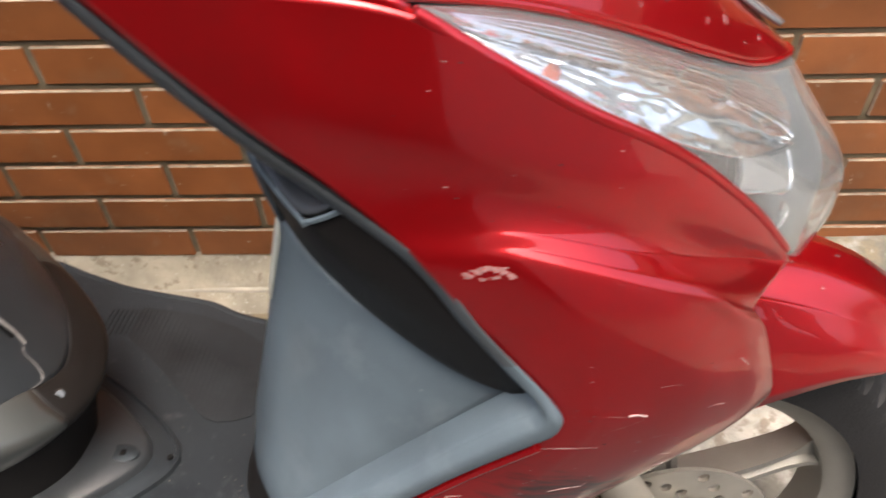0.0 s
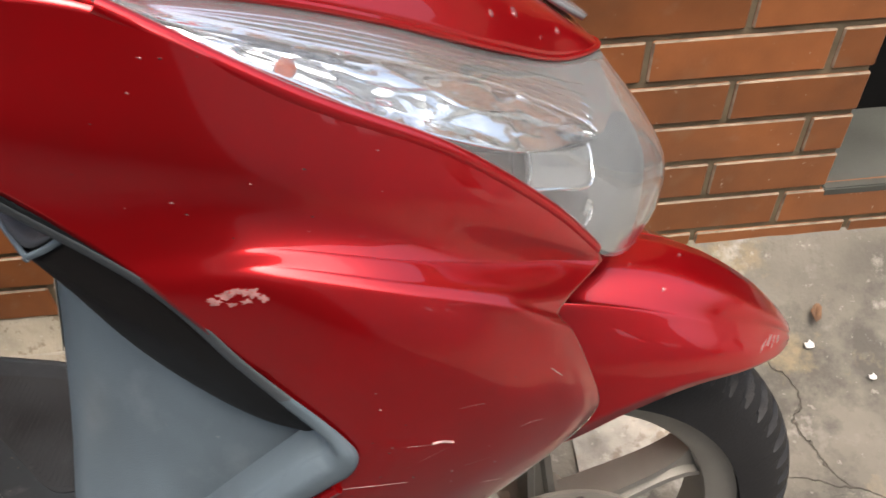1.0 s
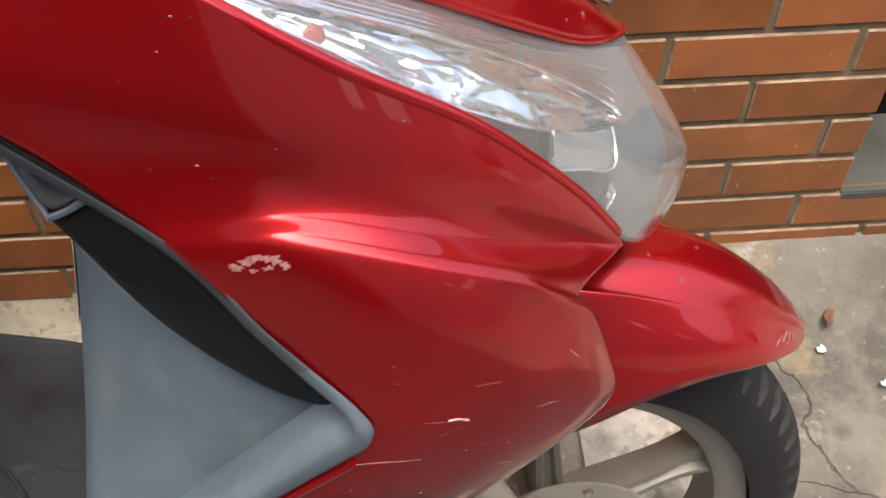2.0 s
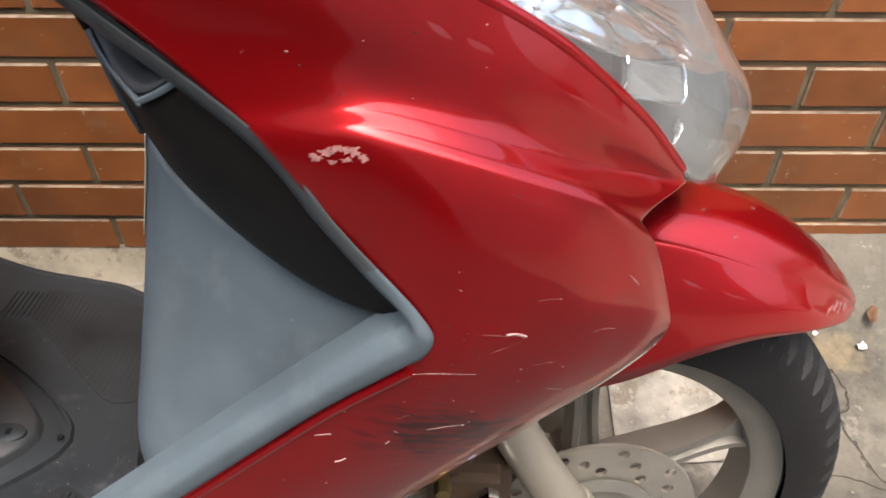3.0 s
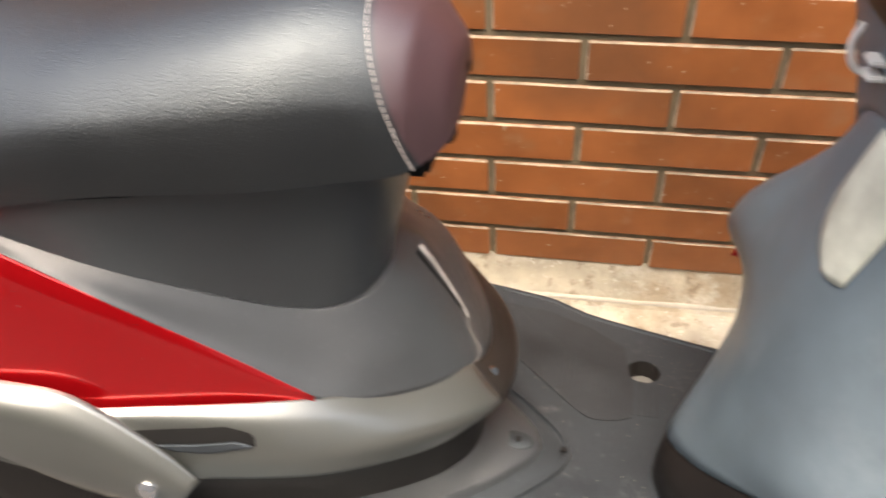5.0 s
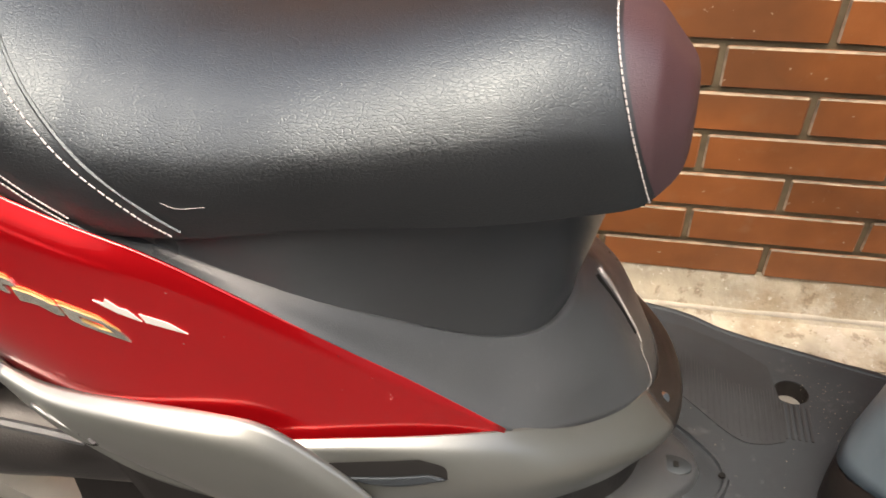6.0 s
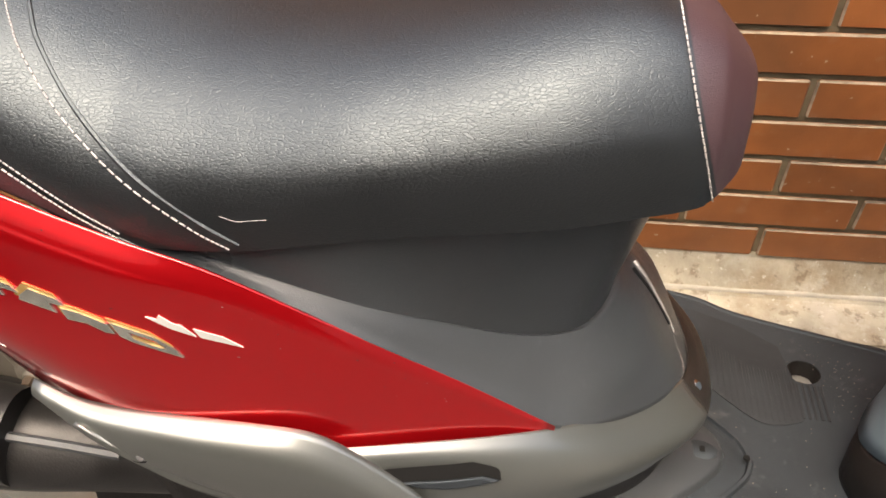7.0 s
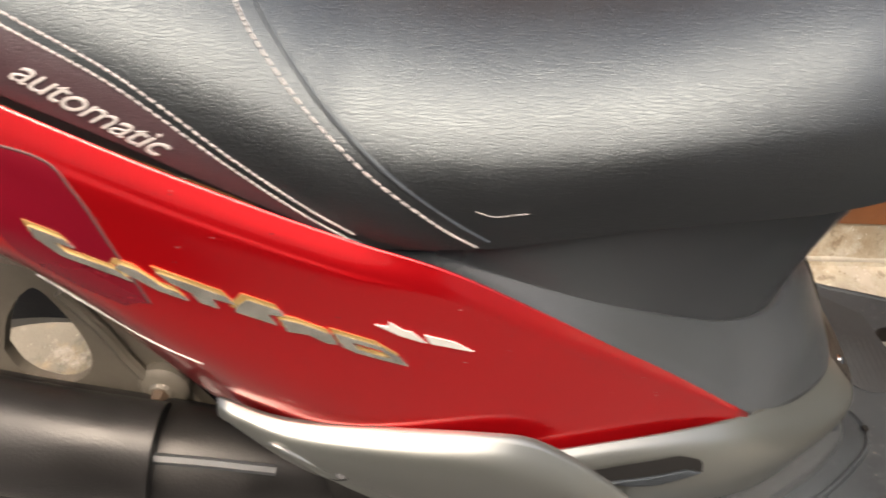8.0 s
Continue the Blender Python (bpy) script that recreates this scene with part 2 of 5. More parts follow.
# pale tone for the worn step and for the highlight along the trim
WORN_LIT_EDGE = material("worn_and_highlight_edge", (0.52, 0.51, 0.49), 0.25, 0.4, vary=0.3, scale=60)
CHROME = material("chrome", (0.85, 0.85, 0.85), 0.06, 1.0, vary=0.03)
REFLECTOR = material("reflector", (0.92, 0.95, 0.97), 0.12, 1.0, vary=0.04, scale=30)
RUBBER = material("tyre_rubber", (0.0185, 0.0190, 0.0200), 0.55, vary=0.2, scale=25, grain=0.3, grain_scale=500)
GOLD = material("gold_metal", (0.36, 0.28, 0.12), 0.35, 0.9, vary=0.1)
EXHAUST = material("exhaust_black", (0.016, 0.0155, 0.0155), 0.42, 0.1, vary=0.3, scale=16, grain=0.15, grain_scale=500, rough_vary=0.3)
RUST = material("brown_metal", (0.12, 0.085, 0.06), 0.55, 0.4, vary=0.25, scale=40)
LEATHER = leather("black_leatherette", (0.006, 0.006, 0.0065), 0.40)
MAROON = leather("maroon_leatherette", (0.043, 0.018, 0.021), 0.48)
THREAD = material("thread", (0.40, 0.38, 0.37), 0.8)
STICKER = material("cream_sticker", (0.50, 0.53, 0.46), 0.6, vary=0.2, scale=40)
WHITE_PLASTIC = material("white_plastic", (0.7, 0.7, 0.68), 0.35)
PALE = material("limewash", (0.45, 0.42, 0.35), 0.8, vary=0.2, scale=30, grain=0.5, grain_scale=200)
LENS_GREY = material("pale_grey_plastic", (0.14, 0.15, 0.157), 0.2)
BEZEL = material("grey_bezel", (0.085, 0.095, 0.10), 0.45, 0.0, vary=0.2, scale=30)
AMBER = material("amber_plastic", (0.20, 0.035, 0.012), 0.2)
LENS = glass("headlight_lens", (0.95, 0.97, 0.97), 0.015)
DECAL = material("white_decal", (0.46, 0.46, 0.44), 0.4)
DIRT_SPOT = material("dirt_spot", (0.06, 0.02, 0.02), 0.7)
SCRATCH = material("bare_scratch", (0.42, 0.26, 0.25), 0.5, vary=0.3, scale=200)
SCUFF = material("scuffed_paint", (0.36, 0.16, 0.155), 0.7, vary=0.4, scale=300)
GOLD_LINE = material("gold_decal", (0.46, 0.31, 0.12), 0.35, 0.6)
FADED_GOLD = material("faded_gold", (0.27, 0.13, 0.05), 0.5, 0.3, vary=0.4, scale=120)
SILVER_LETTER = material("silver_letter", (0.47, 0.46, 0.41), 0.22, 0.8, vary=0.3, scale=60)
ASPHALT = material("asphalt", (0.05, 0.05, 0.05), 0.8, vary=0.2, grain=0.6, grain_scale=150)
BRICK = brick_material()
PALE_EDGE = material("pale_brick_edge", (0.33, 0.26, 0.19), 0.85, vary=0.45, scale=40, grain=0.3, grain_scale=300)
MORTAR = material("mortar", (0.19, 0.155, 0.10), 0.9, vary=0.25, scale=30, grain=0.6, grain_scale=200)
CONCRETE = ground_concrete()
PLINTH = material("plinth_concrete", (0.46, 0.42, 0.33), 0.85, vary=0.4, scale=9, grain=0.8, grain_scale=130, spots=0.7,
                  spot_color=(0.25, 0.2, 0.14), spot_scale=14)
CEMENT = material("pale_cement", (0.36, 0.34, 0.30), 0.85, vary=0.4, scale=22, grain=0.7, grain_scale=160, spots=0.8, spot_color=(0.30, 0.22, 0.12), spot_scale=24)
stains(CEMENT, ((26, .52, .60, .6, (0.17, 0.13, 0.085)), (60, .58, .64, .6, (0.52, 0.49, 0.43))))
SAND = material("sand", (0.22, 0.20, 0.16), 0.9, vary=0.3, scale=60)
stains(PLINTH, ((4.5, .50, .62, .7, (0.22, 0.155, 0.085)), (16, .54, .62, .55, (0.50, 0.47, 0.40)), (38, .57, .63, .6, (0.17, 0.13, 0.085)), (110, .62, .66, .7, (0.60, 0.57, 0.50))))
LEAF = material("dry_leaf", (0.16, 0.09, 0.05), 0.8, vary=0.3, scale=80)
SCRAP = material("paper", (0.68, 0.68, 0.66), 0.8, vary=0.1, scale=90)
PLASTER = material("plaster", (0.36, 0.345, 0.32), 0.9, vary=0.1, scale=3, grain=0.3, grain_scale=80)
SILL = material("sill_stone", (0.085, 0.09, 0.08), 0.6, vary=0.3, scale=9, grain=0.3)
METAL_SHEET = material("metal_sheet", (0.25, 0.26, 0.25), 0.5, 0.5, vary=0.2, scale=8)
# near-black: shade inside openings put into the colour, also small black parts
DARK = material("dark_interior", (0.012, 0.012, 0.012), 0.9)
for dull, level in ((DARK, 0.1), (BLACK_PLASTIC, 0.22), (PAD, 0.28), (RUBBER, 0.35), (GREY_TRIM, 0.3), (FLOOR_PLASTIC, 0.34), (NOSE, 0.3)):
    dull.node_tree.nodes["Principled BSDF"].inputs["Specular IOR Level"].default_value = level
FLOOR_PLASTIC.node_tree.nodes["Principled BSDF"].inputs["Specular Tint"].default_value = (0.75, 0.9, 1.0, 1)


# ---------------------------------------------------------------- shape helpers
def spline(pts, n):
    """n points evenly in parameter along a Catmull-Rom curve through pts."""
    p = [Vector(q) for q in pts]
    p = [2 * p[0] - p[1]] + p + [2 * p[-1] - p[-2]]
    out = []
    for i in range(n):
        u = i / (n - 1) * (len(p) - 3)
        j = min(int(u), len(p) - 4)
        f = u - j
        a, b, c, d = p[j:j + 4]
        out.append(0.5 * (2 * b + (c - a) * f + (2 * a - 5 * b + 4 * c - d) * f * f + (3 * b - a - 3 * c + d) * f ** 3))
    return out


def grid_faces(bm, rows, close=False):
    vs = [[bm.verts.new(p) for p in r] for r in rows]
    for a, b in zip(vs, vs[1:]):
        m = len(a)
        for i in range(m if close else m - 1):
            bm.faces.new((a[i], a[(i + 1) % m], b[(i + 1) % m], b[i]))
    return vs


def surface(rows, nu=24, nv=16):
    """A smooth sheet through rows of points."""
    lines = [spline(r, nu) for r in rows]
    cols = [spline(c, nv) for c in zip(*lines)]
    bm = bmesh.new()
    grid_faces(bm, list(zip(*cols)))
    return bm


def merged(*bms):
    out = bmesh.new()
    for b in bms:
        me = bpy.data.meshes.new("tmp")
        b.to_mesh(me)
        out.from_mesh(me)
        bpy.data.meshes.remove(me)
        b.free()
    return out


SKEW = 0.05   # the far side stands a little further forward


def full(rows, ahead=0.0):
    """Rows that end at the middle, carried on over the far side."""
    return [r + [(x - (SKEW + ahead) * y, -y, z) for x, y, z in r[::-1] if y] for r in rows]


def mirrored(bm, ahead=0.0):
    b = bm.copy()
    for v in b.verts:
        v.co.x += (SKEW + ahead) * max(0, -v.co.y)
        v.co.y = -v.co.y
    bmesh.ops.reverse_faces(b, faces=b.faces)
    return b


def tube(pts, radius, n=10, steps=None, flat=1.0):
    """A round bar along a curve; radius a number or a list along it."""
    c = spline(pts, steps or max(8, 6 * len(pts)))
    bm = bmesh.new()
    rings = []
    for i, p in enumerate(c):
        t = (c[min(i + 1, len(c) - 1)] - c[max(i - 1, 0)]).normalized()
        side = t.cross(Vector((0, 1, 0.13))).normalized()
        up = side.cross(t).normalized()
        f = i / (len(c) - 1)
        r = radius if not isinstance(radius, (list, tuple)) else radius[0] + (radius[-1] - radius[0]) * f
        rings.append([p + (side * math.cos(a) + up * flat * math.sin(a)) * r for a in [2 * math.pi * j / n for j in range(n)]])
    vs = grid_faces(bm, rings, True)
    bm.faces.new(vs[0][::-1])
    bm.faces.new(vs[-1])
    return bm


def lathe(profile, n=48, centre=(0, 0, 0)):
    """Turned about the y axis; profile of (radius, y)."""
    bm = bmesh.new()
    c = Vector(centre)
    rings = [[c + Vector((r * math.cos(a), y, r * math.sin(a))) for a in [2 * math.pi * j / n for j in range(n)]] for r, y in profile]
    grid_faces(bm, rings, True)
    return bm


def box(lo, hi, bevel=0.0, segments=2):
    bm = bmesh.new()
    bmesh.ops.create_cube(bm, size=1)
    lo, hi = Vector(lo), Vector(hi)
    for v in bm.verts:
        v.co = Vector(((lo[i] + hi[i]) / 2 + v.co[i] * (hi[i] - lo[i]) for i in range(3)))
    if bevel:
        bmesh.ops.bevel(bm, geom=bm.edges, offset=bevel, segments=segments, affect='EDGES')
    return bm


def ring_points(cx, cy, r, n, z):
    return [(cx + r * math.cos(2 * math.pi * i / n), cy + r * math.sin(2 * math.pi * i / n), z) for i in range(n)]


def plate(loops, depth, turn=None):
    """A flat plate from an outline and hole outlines (x, y, z), pushed down by depth along -z."""
    bm = bmesh.new()
    edges = []
    for lp in loops:
        vs = [bm.verts.new(p) for p in lp]
        edges += [bm.edges.new((vs[i], vs[(i + 1) % len(vs)])) for i in range(len(vs))]
    bmesh.ops.triangle_fill(bm, use_beauty=True, use_dissolve=False, edges=edges)
    top = list(bm.faces)
    got = bmesh.ops.extrude_face_region(bm, geom=top, use_keep_orig=True)
    for v in [g for g in got["geom"] if isinstance(g, bmesh.types.BMVert)]:
        v.co.z -= depth
    bmesh.ops.recalc_face_normals(bm, faces=bm.faces)
    if turn is not None:
        bm.transform(turn)
    return bm


def drape(sheet, pts, off=0.0008, shell=0.0):
    """Places (x, z) on the near side of a sheet, a little off it."""
    sheet.normal_update()
    tree = BVHTree.FromBMesh(sheet)
    out = []
    for x, z in pts:
        hit, nor, _, _ = tree.ray_cast(Vector((x, -1, z)), Vector((0, 1, 0)))
        if hit is None:
            hit, nor, _, _ = tree.find_nearest(Vector((x, -.25, z)))
        nor = nor if nor.y < 0 else -nor
        out.append(hit + nor * (off + shell))
    return out


def draped_patch(sheet, rows, nu, nv, off=0.0008, shell=0.0):
    lines = [spline([(x, 0, z) for x, z in r], nu) for r in rows]
    cols = [spline(c, nv) for c in zip(*lines)]
    bm = bmesh.new()
    flat = [(p.x, p.z) for c in cols for p in c]
    got = drape(sheet, flat, off, shell)
    grid_faces(bm, [got[i * nv:(i + 1) * nv] for i in range(nu)])
    return bm


def mesh(name, bm, mat, smooth=True):
    bmesh.ops.recalc_face_normals(bm, faces=bm.faces)
    me = bpy.data.meshes.new(name)
    bm.to_mesh(me)
    bm.free()
    me.materials.append(mat)
    if smooth:
        me.polygons.foreach_set("use_smooth", [True] * len(me.polygons))
        me.set_sharp_from_angle(angle=radians(38))
    return me


def part(name, bm, mat, parent, label="", thick=0.0, smooth=True):
    ob = new(name, mesh(name, bm, mat, smooth))
    ob.parent = parent
    if thick:
        s = ob.modifiers.new("thickness", 'SOLIDIFY')
        s.thickness, s.offset = thick, 0.0
    return tagged(ob, label) if label else ob


def pair(name, bm, mat, parent, label="", thick=0.0, ahead=0.0):
    """A part on the near side and its twin on the far side."""
    twin = mirrored(bm, ahead)
    a = part(name, bm, mat, parent, label, thick)
    part(name, twin, mat, parent, label, thick)
    return a


def thing(name, bm, mat, label, category, kind="", group="", smooth=True):
    return tagged(new(name, mesh(name, bm, mat, smooth)), label, category, group, kind)


# ---------------------------------------------------------------- the scooter
scooter = new("scooter")
tagged(scooter, "red scooter with black seat leaning on its side stand", "scooter")
scooter.matrix_world = pose(0.508, 0.459, 0) @ pose(0, 0, 0, 0, 0, -1.5) @ pose(0, 0, 0, -12)


def front_cowl():
    edge = [(-.352, -.214, .859), (-.285, -.216, .858), (-.212, -.214, .846), (-.150, -.200, .802), (-.091, -.175, .762), (-.041, -.150, .714), (-.011, -.134, .676)]
    upper = [
        edge,
        [(-.292, -.223, .806), (-.235, -.224, .803), (-.185, -.217, .790), (-.130, -.200, .762), (-.079, -.177, .730), (-.037, -.154, .697), (-.009, -.134, .672)],
        [(-.250, -.2232, .771), (-.213, -.2205, .771), (-.179, -.2155, .767), (-.123, -.1985, .745), (-.067, -.1690, .704), (-.035, -.1500, .6845), (-.008, -.1345, .669)],
        [(-.2365, -.2238, .7560), (-.200, -.2212, .7560), (-.171, -.2150, .7540), (-.120, -.1988, .733), (-.066, -.1685, .699), (-.035, -.1492, .682), (-.008, -.135, .6685)],
    ]
    back = surface([
        [(-.405, -.165, .925), (-.345, -.172, .935), (-.285, -.165, .925), (-.250, -.165, .905)],
        [(-.385, -.196, .890), (-.325, -.202, .898), (-.265, -.198, .890), (-.226, -.203, .862)],
        [(-.352, -.214, .859), (-.305, -.216, .860), (-.255, -.216, .857), (-.212, -.214, .846)],
    ], 16, 12)
    bead = tube([(x, y + .0010, z - .0004) for x, y, z in edge[2:]], .0024, 12, 60)
    return upper, back, bead


def side_bulge():
    rows = [
        [(-.2265, -.2250, .7475), (-.194, -.2230, .7475), (-.167, -.2185, .7450), (-.117, -.203, .7245), (-.065, -.169, .6948), (-.035, -.149, .680), (-.008, -.135, .668)],
        [(-.2165, -.2275, .7385), (-.190, -.2268, .7385), (-.166, -.2245, .7378), (-.119, -.2172, .7205), (-.072, -.2025, .6975), (-.055, -.194, .6845), (-.041, -.183, .672)],
        [(-.191, -.2280, .704), (-.165, -.230, .706), (-.136, -.229, .705), (-.094, -.218, .694), (-.057, -.200, .674), (-.043, -.192, .665), (-.030, -.182, .654)],
    ]
    low = [
        [(-.170, -.2280, .670), (-.146, -.230, .672), (-.122, -.229, .670), (-.079, -.218, .657), (-.044, -.199, .636), (-.027, -.187, .620), (-.014, -.173, .606)],
        [(-.151, -.2280, .636), (-.125, -.229, .633), (-.106, -.226, .630), (-.066, -.210, .612), (-.038, -.192, .597), (-.024, -.181, .590), (-.012, -.168, .586)],
        [(-.210, -.2255, .587), (-.170, -.226, .577), (-.140, -.222, .572), (-.105, -.212, .567), (-.075, -.197, .562), (-.055, -.183, .556), (-.040, -.166, .549)],
        [(-.277, -.2215, .527), (-.248, -.223, .513), (-.225, -.221, .505), (-.202, -.213, .493), (-.177, -.201, .481), (-.155, -.185, .472), (-.135, -.164, .462)],
        [(-.349, -.2195, .463), (-.318, -.222, .450), (-.292, -.221, .441), (-.265, -.214, .432), (-.238, -.203, .424), (-.213, -.189, .418), (-.190, -.167, .414)],
        [(-.372, -.212, .415), (-.345, -.216, .408), (-.318, -.215, .402), (-.290, -.209, .396), (-.262, -.198, .390), (-.237, -.184, .384), (-.212, -.162, .378)],
    ]
    crease, ridge, side = rows

    def between(a, b, f, z):
        out = []
        for p, q, w in zip(a, b, (0, .05, .45, .95, 1, 1, 1)):   # the step grows out of a soft fold
            flat = p[2] + (q[2] - p[2]) * f
            out.append((p[0] + (q[0] - p[0]) * f, p[1] + (q[1] - p[1]) * f, flat + (z(p[2], q[2]) - flat) * w))
        return out

    ledge = between(crease, ridge, .22, lambda p, q: p - .0003)
    shoulder = between(crease, ridge, .78, lambda p, q: q + .0007)
    under = [tuple(Vector(a) * .78 + Vector(b) * .22 + Vector((0, -.0020, 0))) for a, b in zip(ridge, side)]
    return [crease, ledge, shoulder, ridge, under, side] + low


def cowl_sheet():
    """The whole near flank of the front; the fold between its halves is soft at the rear and sharpens towards the lamp."""
    nu, nv = 64, 200
    lines = [spline(r, nu) for r in front_cowl()[0] + side_bulge()]
    grid = np.array([[tuple(p) for p in spline(c, nv)] for c in zip(*lines)])
    reach = 40
    shift = np.arange(-reach, reach + 1)
    out = grid.copy()
    for i in range(nu):
        u = i / (nu - 1)
        col = np.concatenate([2 * grid[i, :1] - grid[i, reach:0:-1], grid[i], 2 * grid[i, -1:] - grid[i, -2:-reach - 2:-1]])
        fold = min(1, max(0, (u - .14) / .26))
        for j in range(nv):
            edge = min(1, max(0, (abs(j - 84) - 30) / 30))   # 0 on the fold, 1 away from it
            rim = min(1, j / 40) * (min(1, .05 + u / .3) if j > 125 else 1)   # the outline stays as it is
            wide = 1.3 + rim * (9 * (1 - fold) + 6 * fold * edge if edge < 1 else 6)
            k = np.exp(-.5 * (shift / wide) ** 2)
            out[i, j] = (col[j:j + 2 * reach + 1] * k[:, None]).sum(0) / k.sum()
    bm = bmesh.new()
    grid_faces(bm, [[tuple(p) for p in row] for row in out])
    return bm


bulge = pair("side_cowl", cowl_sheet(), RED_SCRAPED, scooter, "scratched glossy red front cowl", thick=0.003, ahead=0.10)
pair("cowl_shoulder", merged(*front_cowl()[1:]), RED, scooter, thick=0.003)

# red brow over the headlight, from its lower edge to the middle
BROW = [
    [(-.222, -.205, .850), (-.170, -.165, .832), (-.122, -.130, .809), (-.060, -.080, .773), (-.020, -.042, .750), (.004, -.018, .743), (.014, 0, .742)],
    [(-.235, -.190, .875), (-.180, -.150, .855), (-.130, -.115, .832), (-.070, -.070, .797), (-.030, -.036, .772), (-.006, -.016, .758), (.001, 0, .753)],
    [(-.260, -.120, .915), (-.205, -.095, .893), (-.150, -.070, .868), (-.095, -.044, .835), (-.057, -.022, .800), (-.036, -.010, .783), (-.030, 0, .777)],
    [(-.270, 0, .935), (-.215, 0, .910), (-.165, 0, .885), (-.115, 0, .855), (-.082, 0, .824), (-.062, 0, .806), (-.052, 0, .797)],
]
brow_panel = part("headlight_brow", surface(full(BROW), 56, 18), RED, scooter, thick=0.003)
part("brow_edge", tube([(-.222, -.206, .851), (-.170, -.166, .832), (-.122, -.131, .809), (-.060, -.081, .773), (-.020, -.043, .750), (.005, -.018, .743), (.015, 0, .742), (.005, .018, .743), (-.020, .043, .750)], .0022, 8, 60), RED, scooter)
# Pale plate added on the brow in place of the far lens behind it.
part("brow_plate", surface([[(.004, -.006, .760), (.008, .006, .758), (.004, .026, .758)], [(-.012, -.008, .770), (-.010, .006, .770), (-.012, .03, .769)], [(-.034, -.008, .785), (-.032, .006, .786), (-.034, .03, .784)]], 8, 8), LENS_GREY, scooter, "small pale grey plate on the brow", thick=0.003)


def headlight():
    edge_low = [(-.212, -.213, .845), (-.150, -.199, .801), (-.091, -.174, .761), (-.041, -.149, .713), (-.004, -.126, .665), (.034, -.062, .632), (.046, 0, .622)]
    edge_top = [(-.212, -.206, .846), (-.170, -.165, .829), (-.122, -.130, .806), (-.060, -.080, .769), (-.020, -.041, .748), (.002, -.018, .742), (.013, 0, .741)]
    mid = [(-.212, -.211, .848), (-.156, -.190, .820), (-.100, -.160, .791), (-.044, -.124, .750), (.004, -.096, .712), (.044, -.048, .690), (.056, 0, .680)]
    q = [(-.212, -.212, .847), (-.154, -.197, .812), (-.096, -.170, .778), (-.040, -.141, .733), (.004, -.116, .687), (.047, -.056, .657), (.059, 0, .648)]
    lens = part("lens", surface(full([edge_low, q, mid, edge_top]), 72, 24), LENS, head, "clear slightly hazed plastic lens", thick=0.002)
    lens.visible_shadow = False
    bezel = []
    for row, d in ((edge_low, .003), (q, .012), (mid, .013), (edge_top, .005)):
        deep = (2, 2, 2, 2, 1.3, 1, 1)
        bezel.append([(x - d * deep[i] * (.35 + .1 * i), y + d * deep[i] * .7 * (1 if i < 6 else 0), z - d * .1) for i, (x, y, z) in enumerate(row)])
    part("bezel", surface(full(bezel), 64, 20), BEZEL, head, "grey inner bowl of the lamp")
    near = surface([edge_low, q, mid, edge_top], 80, 30)
    near.normal_update()
    tree = BVHTree.FromBMesh(near)

    def inside(pts, off):
        """Places just inside the lens."""
        out = []
        for p in pts:
            hit, nor, _, _ = tree.find_nearest(Vector(p))
            out.append(hit - nor * off * (1 if nor.dot(Vector((1, -1, .4))) > 0 else -1))
        return out

    def patch(rows, n, m, off):
        lines = [spline(r, n) for r in rows]
        grid = [inside(spline(c, m), off) for c in zip(*lines)]
        made = bmesh.new()
        grid_faces(made, grid)
        return made

    def between(a, b, f):
        return [tuple(Vector(p).lerp(Vector(r), f)) for p, r in zip(a, b)]

    brow = [(-.200, -.196, .842), (-.160, -.158, .824), (-.115, -.126, .802), (-.058, -.079, .768), (-.018, -.045, .747), (.000, -.030, .742)]
    top = [(-.196, -.200, .8395), (-.155, -.183, .822), (-.112, -.158, .800), (-.061, -.113, .767), (-.012, -.084, .731), (.000, -.085, .723)]
    low = [(-.190, -.207, .832), (-.150, -.196, .8065), (-.105, -.180, .776), (-.050, -.146, .744), (-.018, -.110, .729), (.000, -.088, .7215)]
    nu, nv = 130, 64
    bm = patch([top, between(top, low, .5), low], nu, nv, .003)
    bm.verts.ensure_lookup_table()
    for k, v in enumerate(bm.verts):   # facets that step back towards the lamp's tip and lean up a little, crumpled
        p, g, f = v.co, (k // nv) / (nu - 1), 1 - (k % nv) / (nv - 1)
        wave = .5 * noise.noise(Vector((p.x * 34, f * 2.5, 0))) + .2 * noise.noise(Vector((p.x * 80, f * 5, 4)))
        step, lean = (6.5 * g + wave + .5 * f) % 1, (2 * f + wave) % 1
        w = .0105 * (1 - step) * min(1, step * 9) * min(1, f * 6, (1 - f) * 8 + .2) + .0030 * lean * min(1, (1 - lean) * 8)
        w += .0011 * noise.noise(Vector((p.x * 120, p.z * 190, 9))) + .0009 * abs(noise.noise(Vector((p.x * 60 + p.z * 90, p.z * 40, 2))))
        v.co = p + Vector((-.45, .85, -.1)) * w
    pair("reflector", bm, REFLECTOR, head, "crinkled chrome reflector")
    pair("reflector_edge", tube(inside(low, .003), .0009, 6, 60), REFLECTOR, head)
    pair("dark_hood", patch([between(brow, top, .12), between(brow, top, .55), top], 60, 16, .0045), DARK_GREY, head, "dark grey hood inside the lamp")
    for f, r in ((.97, .0012), (.80, .0006), (.62, .0008), (.45, .0005), (.28, .0007)):
        pair("lens_rib", tube(inside(spline(between(brow, top, f), 24), .0025), r, 6, 70), REFLECTOR, head)
